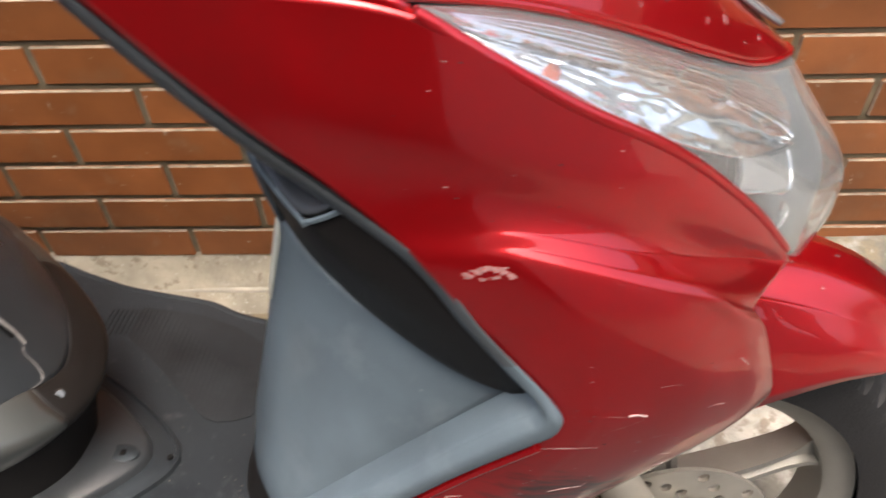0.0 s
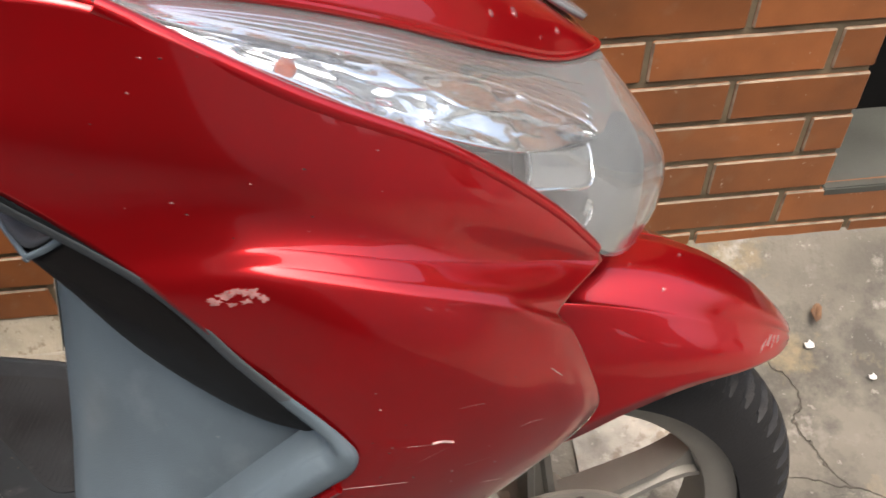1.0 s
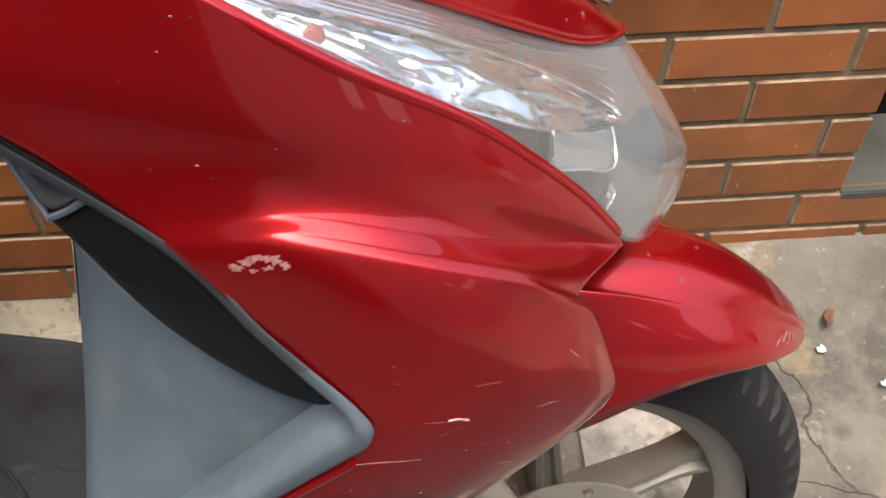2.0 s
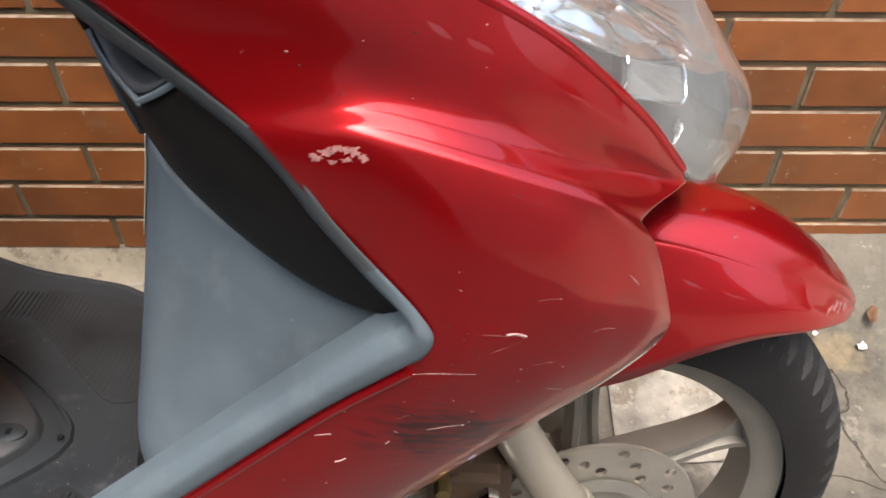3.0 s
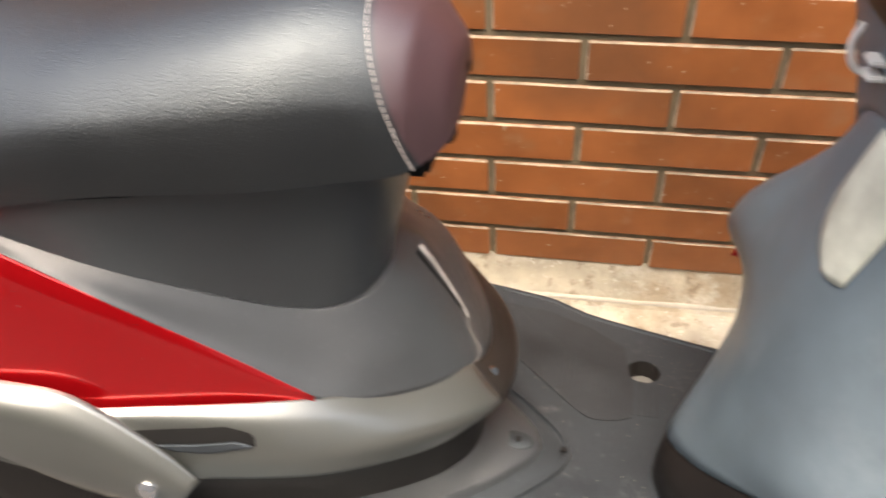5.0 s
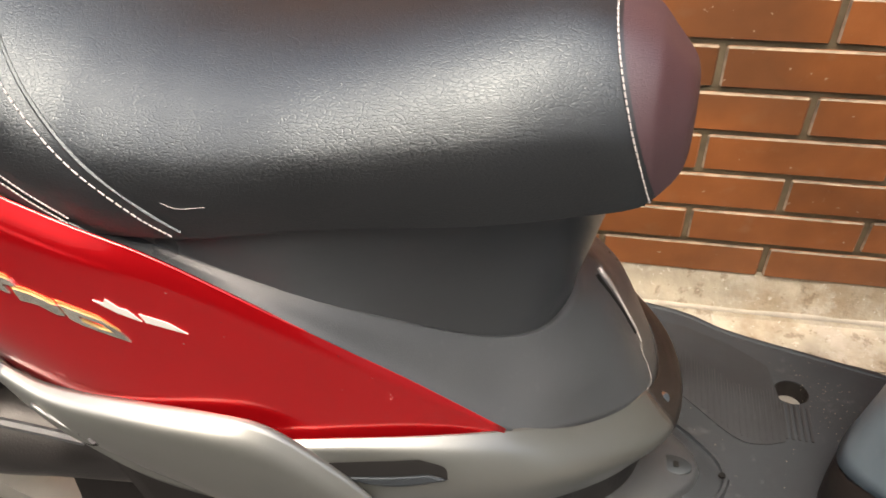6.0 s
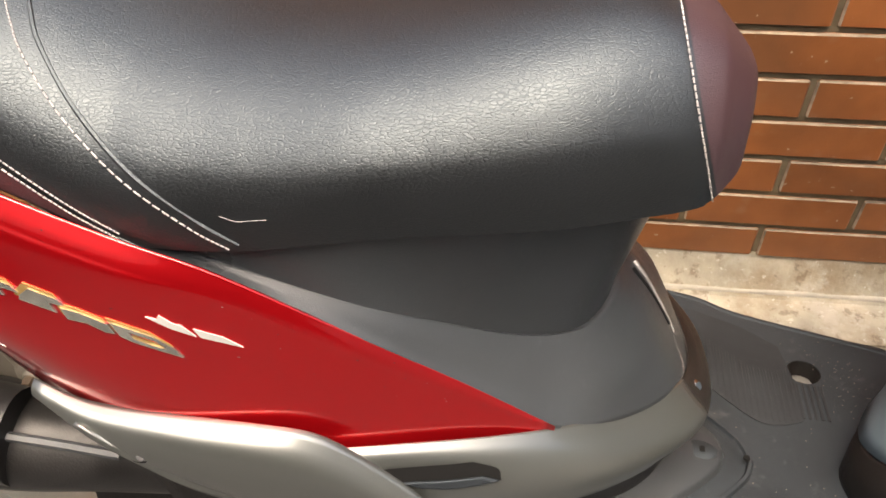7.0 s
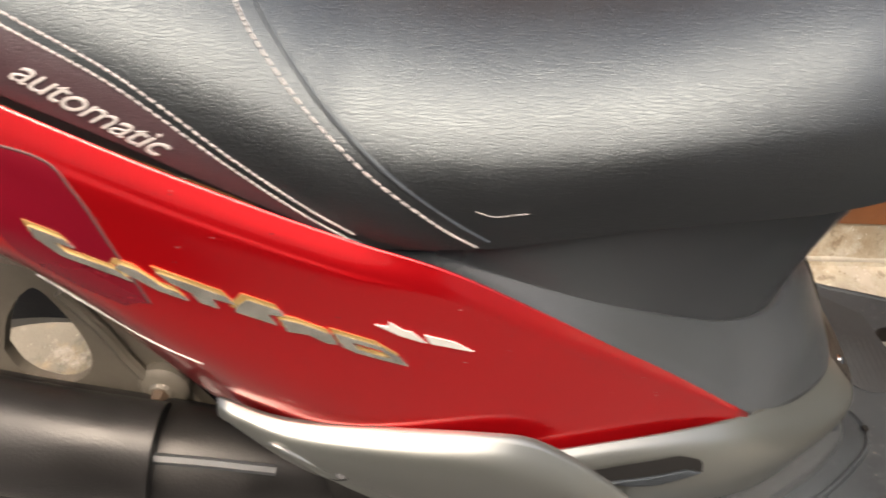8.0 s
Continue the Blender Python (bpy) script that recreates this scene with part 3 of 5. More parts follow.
    pair("housing", patch([[(-.092, -.178, .763), (-.074, -.168, .756), (-.0565, -.152, .748)], [(-.075, -.172, .752), (-.066, -.166, .744), (-.0565, -.158, .737)]], 16, 10, .004), BLACK_PLASTIC, head, "black lamp housing", thick=.002)
    pair("side_lamp", patch([[(-.049, -.145, .7435), (-.030, -.128, .734), (-.010, -.104, .725)], [(-.047, -.156, .727), (-.030, -.143, .719), (-.013, -.126, .711)]], 14, 12, .004), LENS_GREY, head, "pale side lamp plate", thick=.003)
    pair("lamp_frame", tube(inside(spline([(-.049, -.145, .7435), (-.048, -.151, .734), (-.047, -.156, .727), (-.030, -.143, .719), (-.013, -.126, .711), (-.0115, -.115, .718), (-.010, -.104, .725)], 40), .002), .0009, 6, 80), REFLECTOR, head)
    bulb = lathe([(0, 0), (.004, .001), (.0055, .005), (.0055, .010), (.003, .014), (0, .015)], 16, tuple(inside([(-.152, -.195, .8105)], .009)[0]))
    pair("turn_bulb", bulb, AMBER, head, "amber turn signal bulb")
    clip_bm = merged(*[tube(inside([(-.016 + a, -.133, .703 - b), (-.013 + a, -.132, .699 - b), (-.015 + a, -.134, .694 - b)], .003), [.0014, .0022], 6, 8) for a, b in ((0, 0), (.003, -.003), (-.003, .003))])
    pair("lamp_clip", clip_bm, REFLECTOR, head)


head = part("headlight", box((-.17, -.09, .66), (-.11, .09, .74), .01), BLACK_PLASTIC, scooter, "large clear headlight with chrome reflector")
headlight()


def drops(bm, spots, seed):
    """Flattened beads of rain water standing on a panel near the given places."""
    bm.normal_update()
    tree = BVHTree.FromBMesh(bm)
    rng = random.Random(seed)
    beads = []
    for spot in spots:
        hit, nor, _, _ = tree.find_nearest(Vector(spot))
        if nor.dot(Vector((.3, -1, .8))) < 0:
            nor = -nor
        side = nor.orthogonal().normalized()
        up = nor.cross(side)
        r, long = rng.uniform(.0009, .0020), rng.uniform(1, 1.8)
        bead = bmesh.new()
        rings = [[hit + nor * (.0016 + r * .55 * math.sin(e)) + (side * math.cos(a) * long + up * math.sin(a)) * r * math.cos(e) for a in [math.pi * j / 5 for j in range(10)]] for e in (-.5, 0, .5, 1, 1.4)]
        vs = grid_faces(bead, rings, True)
        bead.faces.new(vs[-1])
        beads.append(bead)
    return merged(*beads)


brow_near = surface([BROW[0], BROW[1], BROW[2]], 40, 12)
tagged(part("water_drops", drops(brow_near, [(-.150, -.140, .838), (-.132, -.128, .828), (-.118, -.112, .826), (-.090, -.090, .806), (-.060, -.070, .788), (-.030, -.046, .764), (-.172, -.160, .840), (-.105, -.110, .812), (-.048, -.052, .780), (-.020, -.030, .760)], 11), LENS, brow_panel), "small clear rain drops on the red brow", kind="stuff")

# inner filler behind the cowl
part("inner_cowl", box((-.20, -.125, .42), (-.085, .125, .60), .02), BLACK_PLASTIC, scooter)

# front fender, turned a little with the fork
STEER = pose(0, 0, 0, 0, 0, 4)
fender_side = surface([
    [(-.060, 0, .600), (.000, 0, .600), (.050, 0, .592), (.100, 0, .572), (.145, 0, .540), (.178, 0, .506), (.194, 0, .484)],
    [(-.060, -.042, .598), (.000, -.042, .596), (.050, -.040, .585), (.098, -.037, .564), (.142, -.030, .533), (.175, -.018, .503), (.192, -.006, .483)],
    [(-.060, -.066, .595), (-.004, -.066, .586), (.043, -.061, .571), (.089, -.054, .550), (.133, -.040, .526), (.169, -.022, .501), (.190, -.008, .482)],
    [(-.060, -.072, .592), (-.005, -.072, .582), (.042, -.066, .567), (.088, -.058, .546), (.131, -.049, .517), (.167, -.030, .495), (.190, -.011, .480)],
    [(-.062, -.086, .545), (-.010, -.086, .545), (.038, -.080, .542), (.085, -.072, .529), (.130, -.057, .510), (.166, -.034, .491), (.188, -.013, .479)],
    [(-.064, -.092, .470), (-.015, -.091, .482), (.030, -.087, .499), (.078, -.077, .506), (.126, -.062, .500), (.164, -.038, .487), (.187, -.015, .477)],
], 34, 24)
fender_side.transform(STEER)
fender_sheet = fender_side.copy()
far_fender = mirrored(surface([
    [(-.060, 0, .600), (.000, 0, .600), (.050, 0, .592), (.100, 0, .572), (.145, 0, .540), (.178, 0, .506), (.194, 0, .484)],
    [(-.060, -.072, .592), (-.005, -.072, .582), (.042, -.066, .567), (.088, -.058, .546), (.132, -.047, .520), (.168, -.028, .497), (.190, -.010, .481)],
    [(-.064, -.092, .470), (-.015, -.091, .482), (.030, -.087, .499), (.078, -.077, .506), (.126, -.062, .500), (.164, -.038, .487), (.187, -.015, .477)],
], 24, 16))
far_fender.transform(STEER)
fender = part("front_fender", merged(fender_side, far_fender), RED, scooter, thick=0.003)
tagged(part("water_drops", drops(fender_sheet, [(.008, -.040, .60), (.016, -.028, .60), (.028, -.020, .60), (.040, -.034, .59), (.062, -.045, .575), (.085, -.010, .58)], 12), LENS, fender), "small clear rain drops on the red fender", kind="stuff")


def tyre(width, inner, outer, n=570, groove=0.004):
    half = width / 2
    prof = []
    for i in range(19):
        a = math.pi * i / 18
        r = inner + (outer - inner) * math.sin(a) ** 0.72
        prof.append((r, -half * 1.02 * math.copysign(abs(math.cos(a)) ** 0.8, math.cos(a))))
    bm = bmesh.new()
    rings = []
    for k, (r, y) in enumerate(prof):
        (r0, y0), (r1, y1) = prof[max(k - 1, 0)], prof[min(k + 1, len(prof) - 1)]
        nr, ny = (y1 - y0), -(r1 - r0)
        size = math.hypot(nr, ny)
        nr, ny = nr / size, ny / size
        side = abs(k - 9)
        ring = []
        for j in range(n):
            a = 2 * math.pi * j / n
            slit = 2 <= side <= 5 and (j + (5 if k > 9 else 0) + side) % 10 < 4
            cut = groove if slit else 0
            rr, yy = r - nr * cut, y - ny * cut
            ring.append((rr * math.cos(a), yy, rr * math.sin(a)))
        rings.append(ring)
    grid_faces(bm, rings, True)
    return bm


def spoke(angle, r0, r1, half):
    """A cast spoke with a raised rim and a sunk web."""
    bm = bmesh.new()
    rows = []
    for i in range(9):
        f = i / 8
        r = r0 + (r1 - r0) * f
        w = .0095 + .006 * (1 - f) ** 2 + .016 * f ** 8
        h = half * (1 - .25 * f)
        rows.append([(r, -h, -w), (r, -h, -w + .006), (r, -h + .007, -w + .009), (r, -h + .007, w - .009), (r, -h, w - .006), (r, -h, w), (r, h, w), (r, h, -w)])
    vs = grid_faces(bm, rows, True)
    bm.transform(Matrix.Rotation(-angle, 4, 'Y'))
    return bm


def front_wheel():
    axle = Matrix.Translation((-.008, .015, .260)) @ pose(0, 0, 0, 0, 0, 6.5)
    w = part("front_wheel", lathe([(.0, -.050), (.020, -.050), (.030, -.040), (.034, -.020), (.034, .030), (.022, .045), (0, .045)], 32), ALLOY, scooter, "grey cast alloy front wheel")
    w.data.transform(axle)
    def put(name, bm, mat, label=""):
        bm.transform(axle)
        return part(name, bm, mat, w, label)
    put("tyre", tyre(.084, .185, .250), RUBBER, "black rubber tyre with grooved tread")
    put("rim", lathe([(.190, -.031), (.186, -.034), (.181, -.031), (.168, -.029), (.160, -.022), (.158, 0), (.160, .022), (.168, .029), (.181, .031), (.186, .034), (.190, .031), (.178, 0), (.190, -.031)], 96), ALLOY)
    for i in range(5):
        put("spoke", spoke(radians(22 + 72 * i), .025, .165, .019), ALLOY)
    holes = [ring_points(r * math.cos(a), r * math.sin(a), .0056, 10, 0) for i in range(30)
             for r, a in [((.064, .075, .086)[i % 3], 2 * math.pi * i / 30 + .3)]]
    slots = [ring_points(.036 * math.cos(a), .036 * math.sin(a), .009, 10, 0) for a in [2 * math.pi * i / 5 for i in range(5)]]
    disc = plate([ring_points(0, 0, .096, 64, 0), ring_points(0, 0, .022, 24, 0)] + holes + slots, .004, pose(0, -.054, 0, 90))
    put("brake_disc", disc, STEEL, "drilled steel brake disc")
    put("disc_carrier", lathe([(.058, -.0575), (.060, -.062), (.050, -.064), (.044, -.060), (.034, -.060), (.030, -.066), (.022, -.067)], 40), ALLOY)
    put("hub_cap", lathe([(0, -.078), (.008, -.078), (.011, -.074), (.013, -.062), (.022, -.060), (.026, -.054), (.026, -.048)], 24), CHROME)
    for i in range(5):
        a = 2 * math.pi * i / 5 + .6
        put("bolt", lathe([(0, -.062), (.005, -.062), (.006, -.060), (.006, -.055)], 6, (.048 * math.cos(a), -.008, .048 * math.sin(a))), CHROME)


front_wheel()
FORK_TURN = Matrix.Translation((-.008, .015, 0)) @ pose(0, 0, 0, 0, 0, 6.5)
for s in (-1, 1):
    leg = tube([(-.165, .088 * s, .60), (-.080, .088 * s, .405), (-.022, .088 * s, .300)], [.0175, .0195], 20, 12)
    leg.transform(FORK_TURN)
    fork = part("fork_leg", leg, FORK, scooter, "pale alloy fork leg")
    foot = tube([(-.036, .086 * s, .325), (-.012, .084 * s, .282), (0, .082 * s, .255)], [.021, .025], 20, 8)
    foot.transform(FORK_TURN)
    part("axle_clamp", foot, FORK, fork)

cal = part("brake_caliper", merged(box((-.152, -.104, .305), (-.084, -.050, .392), .010), box((-.142, -.114, .325), (-.100, -.10, .362), .006), box((-.150, -.100, .380), (-.120, -.07, .41), .006)), RUST, scooter, "dull brown brake caliper")
part("brass_cap", lathe([(0, -.132), (.007, -.132), (.010, -.128), (.011, -.118), (.015, -.116), (.016, -.106)], 20, (-.119, 0, .349)), GOLD, cal, "brass coloured cap")
part("nut", lathe([(.004, -.126), (.009, -.126), (.011, -.123), (.011, -.108)], 8, (-.103, 0, .371)), CHROME, cal)
for x, z in ((-.140, .322), (-.138, .380)):
    part("bolt", lathe([(0, -.116), (.006, -.116), (.007, -.113), (.007, -.100)], 6, (x, 0, z)), GOLD, cal)
part("brake_hose", tube([(-.135, -.10, .40), (-.165, -.115, .385), (-.185, -.115, .35), (-.200, -.11, .40), (-.19, -.10, .47), (-.15, -.08, .56)], .005, 8), BLACK_PLASTIC, scooter)
part("horn", lathe([(0, -.10), (.030, -.10), (.034, -.096), (.036, -.085), (.030, -.070), (0, -.068)], 28, (-.205, 0, .330)), BLACK_PLASTIC, scooter)
part("steering_tube", tube([(-.20, 0, .62), (-.11, 0, .56), (-.09, 0, .52)], .03, 16), BLACK_PLASTIC, scooter)

# ------------------------------------------------ leg shield
TRIM_OUT = [(-.395, -.200, .897), (-.352, -.214, .859), (-.292, -.222, .803), (-.216, -.2270, .739), (-.183, -.2298, .693), (-.159, -.2305, .661), (-.1485, -.2310, .6455), (-.1430, -.2312, .634), (-.1465, -.2308, .6235), (-.1575, -.2298, .6145), (-.203, -.2265, .579), (-.270, -.2225, .519), (-.333, -.2205, .464), (-.350, -.2175, .448), (-.358, -.2095, .439)]
TRIM_IN = [(-.405, -.182, .888), (-.366, -.200, .849), (-.306, -.207, .792), (-.231, -.211, .730), (-.197, -.212, .683), (-.176, -.2135, .656), (-.161, -.2150, .6475), (-.156, -.2155, .641), (-.160, -.2150, .634), (-.174, -.2135, .6245), (-.239, -.211, .570), (-.311, -.209, .508), (-.350, -.207, .474), (-.361, -.204, .462), (-.365, -.200, .455)]
TRIM_IN = [tuple(Vector(b) * (1 - f) + Vector(a) * f) for i, (a, b) in enumerate(zip(TRIM_OUT, TRIM_IN)) for f in [(.34, .34, .34, .33, .32, .30, .08)[i] if i < 7 else 0]]
TRIM_BULGE = (.0015, .0015, .0018, .0026, .0036, .0050, .0070)


def trim_row(f, lip):
    """A line along the trim, f from its outer to its inner edge; on the lower limb the inner edge is a rounded lip."""
    row = []
    for i, (a, b) in enumerate(zip(TRIM_OUT, TRIM_IN)):
        p = Vector(a).lerp(Vector(b), f)
        mid = (a[1] + b[1]) / 2 - TRIM_BULGE[i] if i < 7 else min(a[1], b[1]) - .0030
        soft = p.y + 4 * f * (1 - f) * (mid - (a[1] + b[1]) / 2)
        crisp = a[1] - lip if f < 1 else b[1] + .007
        p.y = soft + (crisp - soft) * min(1, max(0, (i - 5) / 3))
        p.z += .004 * f * (1 - f)
        row.append(tuple(p))
    return row


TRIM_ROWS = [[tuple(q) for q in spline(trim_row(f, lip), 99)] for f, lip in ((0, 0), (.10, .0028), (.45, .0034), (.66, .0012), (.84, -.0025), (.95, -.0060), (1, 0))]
# Same trim as below; its shaded upper run is painted darker.
pair("upper_trim", surface([row[:33] for row in TRIM_ROWS], 70, 20), SHADED_TRIM, scooter, "grey trim strip in a shaded tone", thick=0.003)
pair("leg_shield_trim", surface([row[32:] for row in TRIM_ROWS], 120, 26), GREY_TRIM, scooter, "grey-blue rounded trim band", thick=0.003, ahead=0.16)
for ob in [o for o in bpy.data.objects if o.name.startswith(("upper_trim", "leg_shield_trim"))]:
    ob.modifiers["thickness"].use_rim = False
pair("cowl_lip", tube([(x + .0035, y - .0005, z - .0035) for x, y, z in TRIM_OUT[9:-1]], .0032, 8, 60), RED, scooter, ahead=0.16)

column_rows = [
    [(-.156, -.2020, .630), (-.227, -.170, .637), (-.276, -.140, .655), (-.305, -.118, .682), (-.314, -.058, .696), (-.313, 0, .684), (-.302, .055, .645), (-.293, .105, .602), (-.290, .132, .575), (-.255, .150, .580), (-.200, .170, .590)],
    [(-.193, -.1940, .592), (-.244, -.174, .602), (-.290, -.145, .612), (-.320, -.108, .624), (-.331, -.050, .632), (-.331, 0, .625), (-.330, .050, .605), (-.337, .100, .574), (-.336, .134, .550), (-.290, .152, .555), (-.220, .172, .570)],
    [(-.260, -.1900, .530), (-.290, -.175, .538), (-.322, -.145, .537), (-.342, -.100, .538), (-.352, -.050, .540), (-.354, 0, .542), (-.358, .050, .540), (-.363, .100, .530), (-.362, .138, .507), (-.352, .153, .505), (-.270, .175, .520)],
    [(-.310, -.1870, .484), (-.325, -.172, .479), (-.346, -.140, .466), (-.362, -.095, .457), (-.373, -.050, .456), (-.367, 0, .460), (-.354, .045, .466), (-.346, .090, .455), (-.340, .132, .448), (-.334, .148, .446), (-.290, .170, .460)],
    [(-.322, -.1860, .466), (-.336, -.160, .445), (-.350, -.130, .424), (-.366, -.100, .402), (-.388, -.052, .370), (-.403, 0, .346), (-.388, .045, .342), (-.358, .080, .346), (-.335, .110, .360), (-.315, .140, .374), (-.290, .165, .380)],
]
part("leg_shield", surface(column_rows, 60, 28), GREY_TRIM, scooter, "grey-blue inner leg shield, slightly scuffed", thick=0.003)
part("upper_shield", surface([
    [(-.305, -.130, .688), (-.310, -.100, .692), (-.314, -.050, .694), (-.313, 0, .682), (-.306, .040, .655)],
    [(-.307, -.145, .720), (-.314, -.105, .722), (-.319, -.055, .724), (-.320, 0, .722), (-.316, .050, .708)],
    [(-.310, -.156, .757), (-.319, -.110, .757), (-.326, -.060, .757), (-.328, 0, .757), (-.326, .070, .757)],
], 32, 10), GREY_TRIM, scooter, thick=0.003)
part("upper_cover", surface(full([
    [(-.309, -.158, .756), (-.320, -.112, .756), (-.328, -.060, .756), (-.330, 0, .756)],
    [(-.330, -.168, .820), (-.342, -.122, .820), (-.350, -.060, .820), (-.352, 0, .820)],
    [(-.365, -.160, .885), (-.376, -.110, .885), (-.384, -.055, .885), (-.386, 0, .885)],
    [(-.385, -.150, .920), (-.396, -.100, .922), (-.402, -.050, .923), (-.404, 0, .924)],
]), 32, 16), BLACK_PLASTIC, scooter, thick=0.003)
pair("pocket_hood", surface([
    [(-.262, -.214, .770), (-.288, -.188, .772), (-.315, -.160, .785)],
    [(-.300, -.208, .800), (-.320, -.188, .805), (-.338, -.165, .815)],
    [(-.390, -.190, .885), (-.390, -.172, .888), (-.388, -.150, .890)],
], 12, 12), BLACK_PLASTIC, scooter, thick=0.003)
pocket = pair("glove_pocket", surface([
    [(-.240, -.2165, .759), (-.224, -.2175, .735), (-.191, -.2185, .688), (-.169, -.2175, .656), (-.154, -.2140, .641)],
    [(-.268, -.206, .742), (-.250, -.202, .712), (-.215, -.203, .672), (-.182, -.208, .641), (-.158, -.2125, .633)],
    [(-.290, -.182, .744), (-.278, -.172, .705), (-.245, -.178, .660), (-.200, -.195, .634), (-.160, -.2115, .630)],
    [(-.309, -.154, .752), (-.305, -.128, .695), (-.278, -.140, .659), (-.227, -.171, .637), (-.159, -.2085, .630)],
], 24, 18), BLACK_PLASTIC, scooter, "matt black pocket panel", thick=0.003)
pair("pocket_lip", tube([(-.246, -.217, .757), (-.258, -.214, .749), (-.269, -.210, .743), (-.2705, -.2085, .7427), (-.288, -.186, .746), (-.300, -.170, .750), (-.311, -.153, .757), (-.322, -.13, .770)], .0017, 8, 60, .8), GREY_TRIM, pocket)
pair("pocket_rim", surface([
    [(-.247, -.213, .758), (-.270, -.206, .745), (-.290, -.182, .748), (-.311, -.150, .759)],
    [(-.245, -.201, .760), (-.266, -.192, .750), (-.286, -.168, .752), (-.307, -.136, .763)],
], 20, 4), SEAT_PLASTIC, pocket, thick=0.002)
# Near-black sheet: the shade inside the pocket is put into its colour.
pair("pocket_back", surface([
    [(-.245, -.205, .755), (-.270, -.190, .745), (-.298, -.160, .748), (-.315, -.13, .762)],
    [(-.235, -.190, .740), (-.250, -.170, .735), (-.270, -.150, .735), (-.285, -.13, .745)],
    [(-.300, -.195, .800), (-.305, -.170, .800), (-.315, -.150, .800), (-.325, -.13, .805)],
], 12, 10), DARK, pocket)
# Black block added behind the opening to keep it closed and dark.
part("pocket_dark_block", box((-.284, -.150, .700), (-.200, -.06, .770), .01), DARK, pocket)
part("shield_base", surface(full([
    [(-.321, -.185, .465), (-.335, -.159, .444), (-.349, -.129, .423), (-.365, -.099, .401), (-.387, -.051, .369), (-.402, 0, .345)],
    [(-.332, -.180, .380), (-.354, -.145, .370), (-.373, -.112, .360), (-.392, -.075, .348), (-.405, -.038, .335), (-.408, 0, .326)],
    [(-.312, -.155, .300), (-.345, -.122, .300), (-.371, -.092, .300), (-.393, -.060, .300), (-.406, -.032, .300), (-.410, 0, .300)],
], .35), 40, 12), BLACK_PLASTIC, scooter, thick=0.003)
column_sheet = surface(column_rows, 80, 36)
sticker_pts = [[(.050, .694), (.066, .692), (.084, .688)], [(.042, .640), (.076, .652), (.112, .668)], [(.052, .612), (.080, .622), (.108, .640)], [(.076, .597), (.088, .598), (.100, .602)]]
tree = BVHTree.FromBMesh(column_sheet)
bm = bmesh.new()
grid_faces(bm, [[(lambda h: h[0] + Vector((-.0028, 0, 0)))(tree.ray_cast(Vector((-.6, p.y, p.z)), Vector((1, 0, 0)))) for p in spline([(0, -y, z) for y, z in r], 8)] for r in zip(*[spline([(0, y, z) for y, z in c], 14) for c in zip(*sticker_pts)]) for r in [[(q.y, q.z) for q in r]]])
part("sticker", bm, STICKER, scooter, "cream paper sticker", thick=0.0006)
hook = part("bag_hook", tube([(-.318, -.020, .719), (-.330, -.021, .718), (-.339, -.022, .724), (-.343, -.023, .738), (-.340, -.024, .752)], .0026, 8, 40), WHITE_PLASTIC, scooter, "pale plastic bag hook")
for z in (.7165, .7265):
    part("hook_bar", box((-.332, -.034, z), (-.312, -.014, z + .004), .0012), WHITE_PLASTIC, hook)


# ------------------------------------------------ footboard
def footboard():
    z = .300
    edge = spline([(-.300, -.175, z), (-.331, -.188, z), (-.384, -.198, z), (-.440, -.208, z), (-.490, -.226, z), (-.540, -.250, z), (-.590, -.262, z), (-.656, -.277, z), (-.720, -.302, z), (-.80, -.335, z), (-.86, -.325, z)], 40)
    outline = [tuple(p) for p in edge] + [(x, -y, zz) for x, y, zz in [tuple(p) for p in edge][::-1]]
    holes = [ring_points(x, s * y, .018, 20, z) for x, y in ((-.420, .136), (-.677, .136)) for s in (-1, 1)]
    return plate([outline] + holes, .012)


board = part("footboard", footboard(), FLOOR_PLASTIC, scooter, "dusty dark grey footboard")
rim_edge = [(-.300, -.175, .297), (-.384, -.198, .297), (-.490, -.226, .297), (-.540, -.250, .297), (-.590, -.262, .297), (-.656, -.277, .297), (-.720, -.302, .297), (-.80, -.335, .297), (-.86, -.325, .297)]
pair("footboard_edge", tube([(x, y + .004, z - .002) for x, y, z in rim_edge], .0062, 10, 50), FLOOR_PLASTIC, board)
for s in (-1, 1):
    for x in (-.420, -.677):
        part("drain_cup", lathe([(.0185, -.0005), (.017, .002), (.016, .022), (.0145, .027)], 20).copy(), BLACK_PLASTIC, board).data.transform(pose(x, s * .136, .299, -90))
        # Pale disc added for the sunlit ground that shows through the hole.
        part("ground_disc", lathe([(.0035, .017), (.0125, .017), (.0140, .018), (.0140, .022)], 20), ALLOY, board, "pale disc for the lit ground under the drain cup").data.transform(pose(x, s * .136, .299, -90))
PADS = {-1: (((-.656, .160), (-.595, .118), (-.502, .072), (-.468, .054), (-.400, .116)), ((-.656, .262), (-.590, .238), (-.490, .200), (-.400, .176))),
        1: (((-.610, .180), (-.575, .149), (-.530, .104), (-.482, .058), (-.455, .054), (-.433, .062)), ((-.610, .235), (-.575, .230), (-.530, .222), (-.480, .200), (-.442, .172), (-.433, .120)))}


def pad_y(line, x):
    return float(np.interp(x, [p[0] for p in line], [p[1] for p in line]))


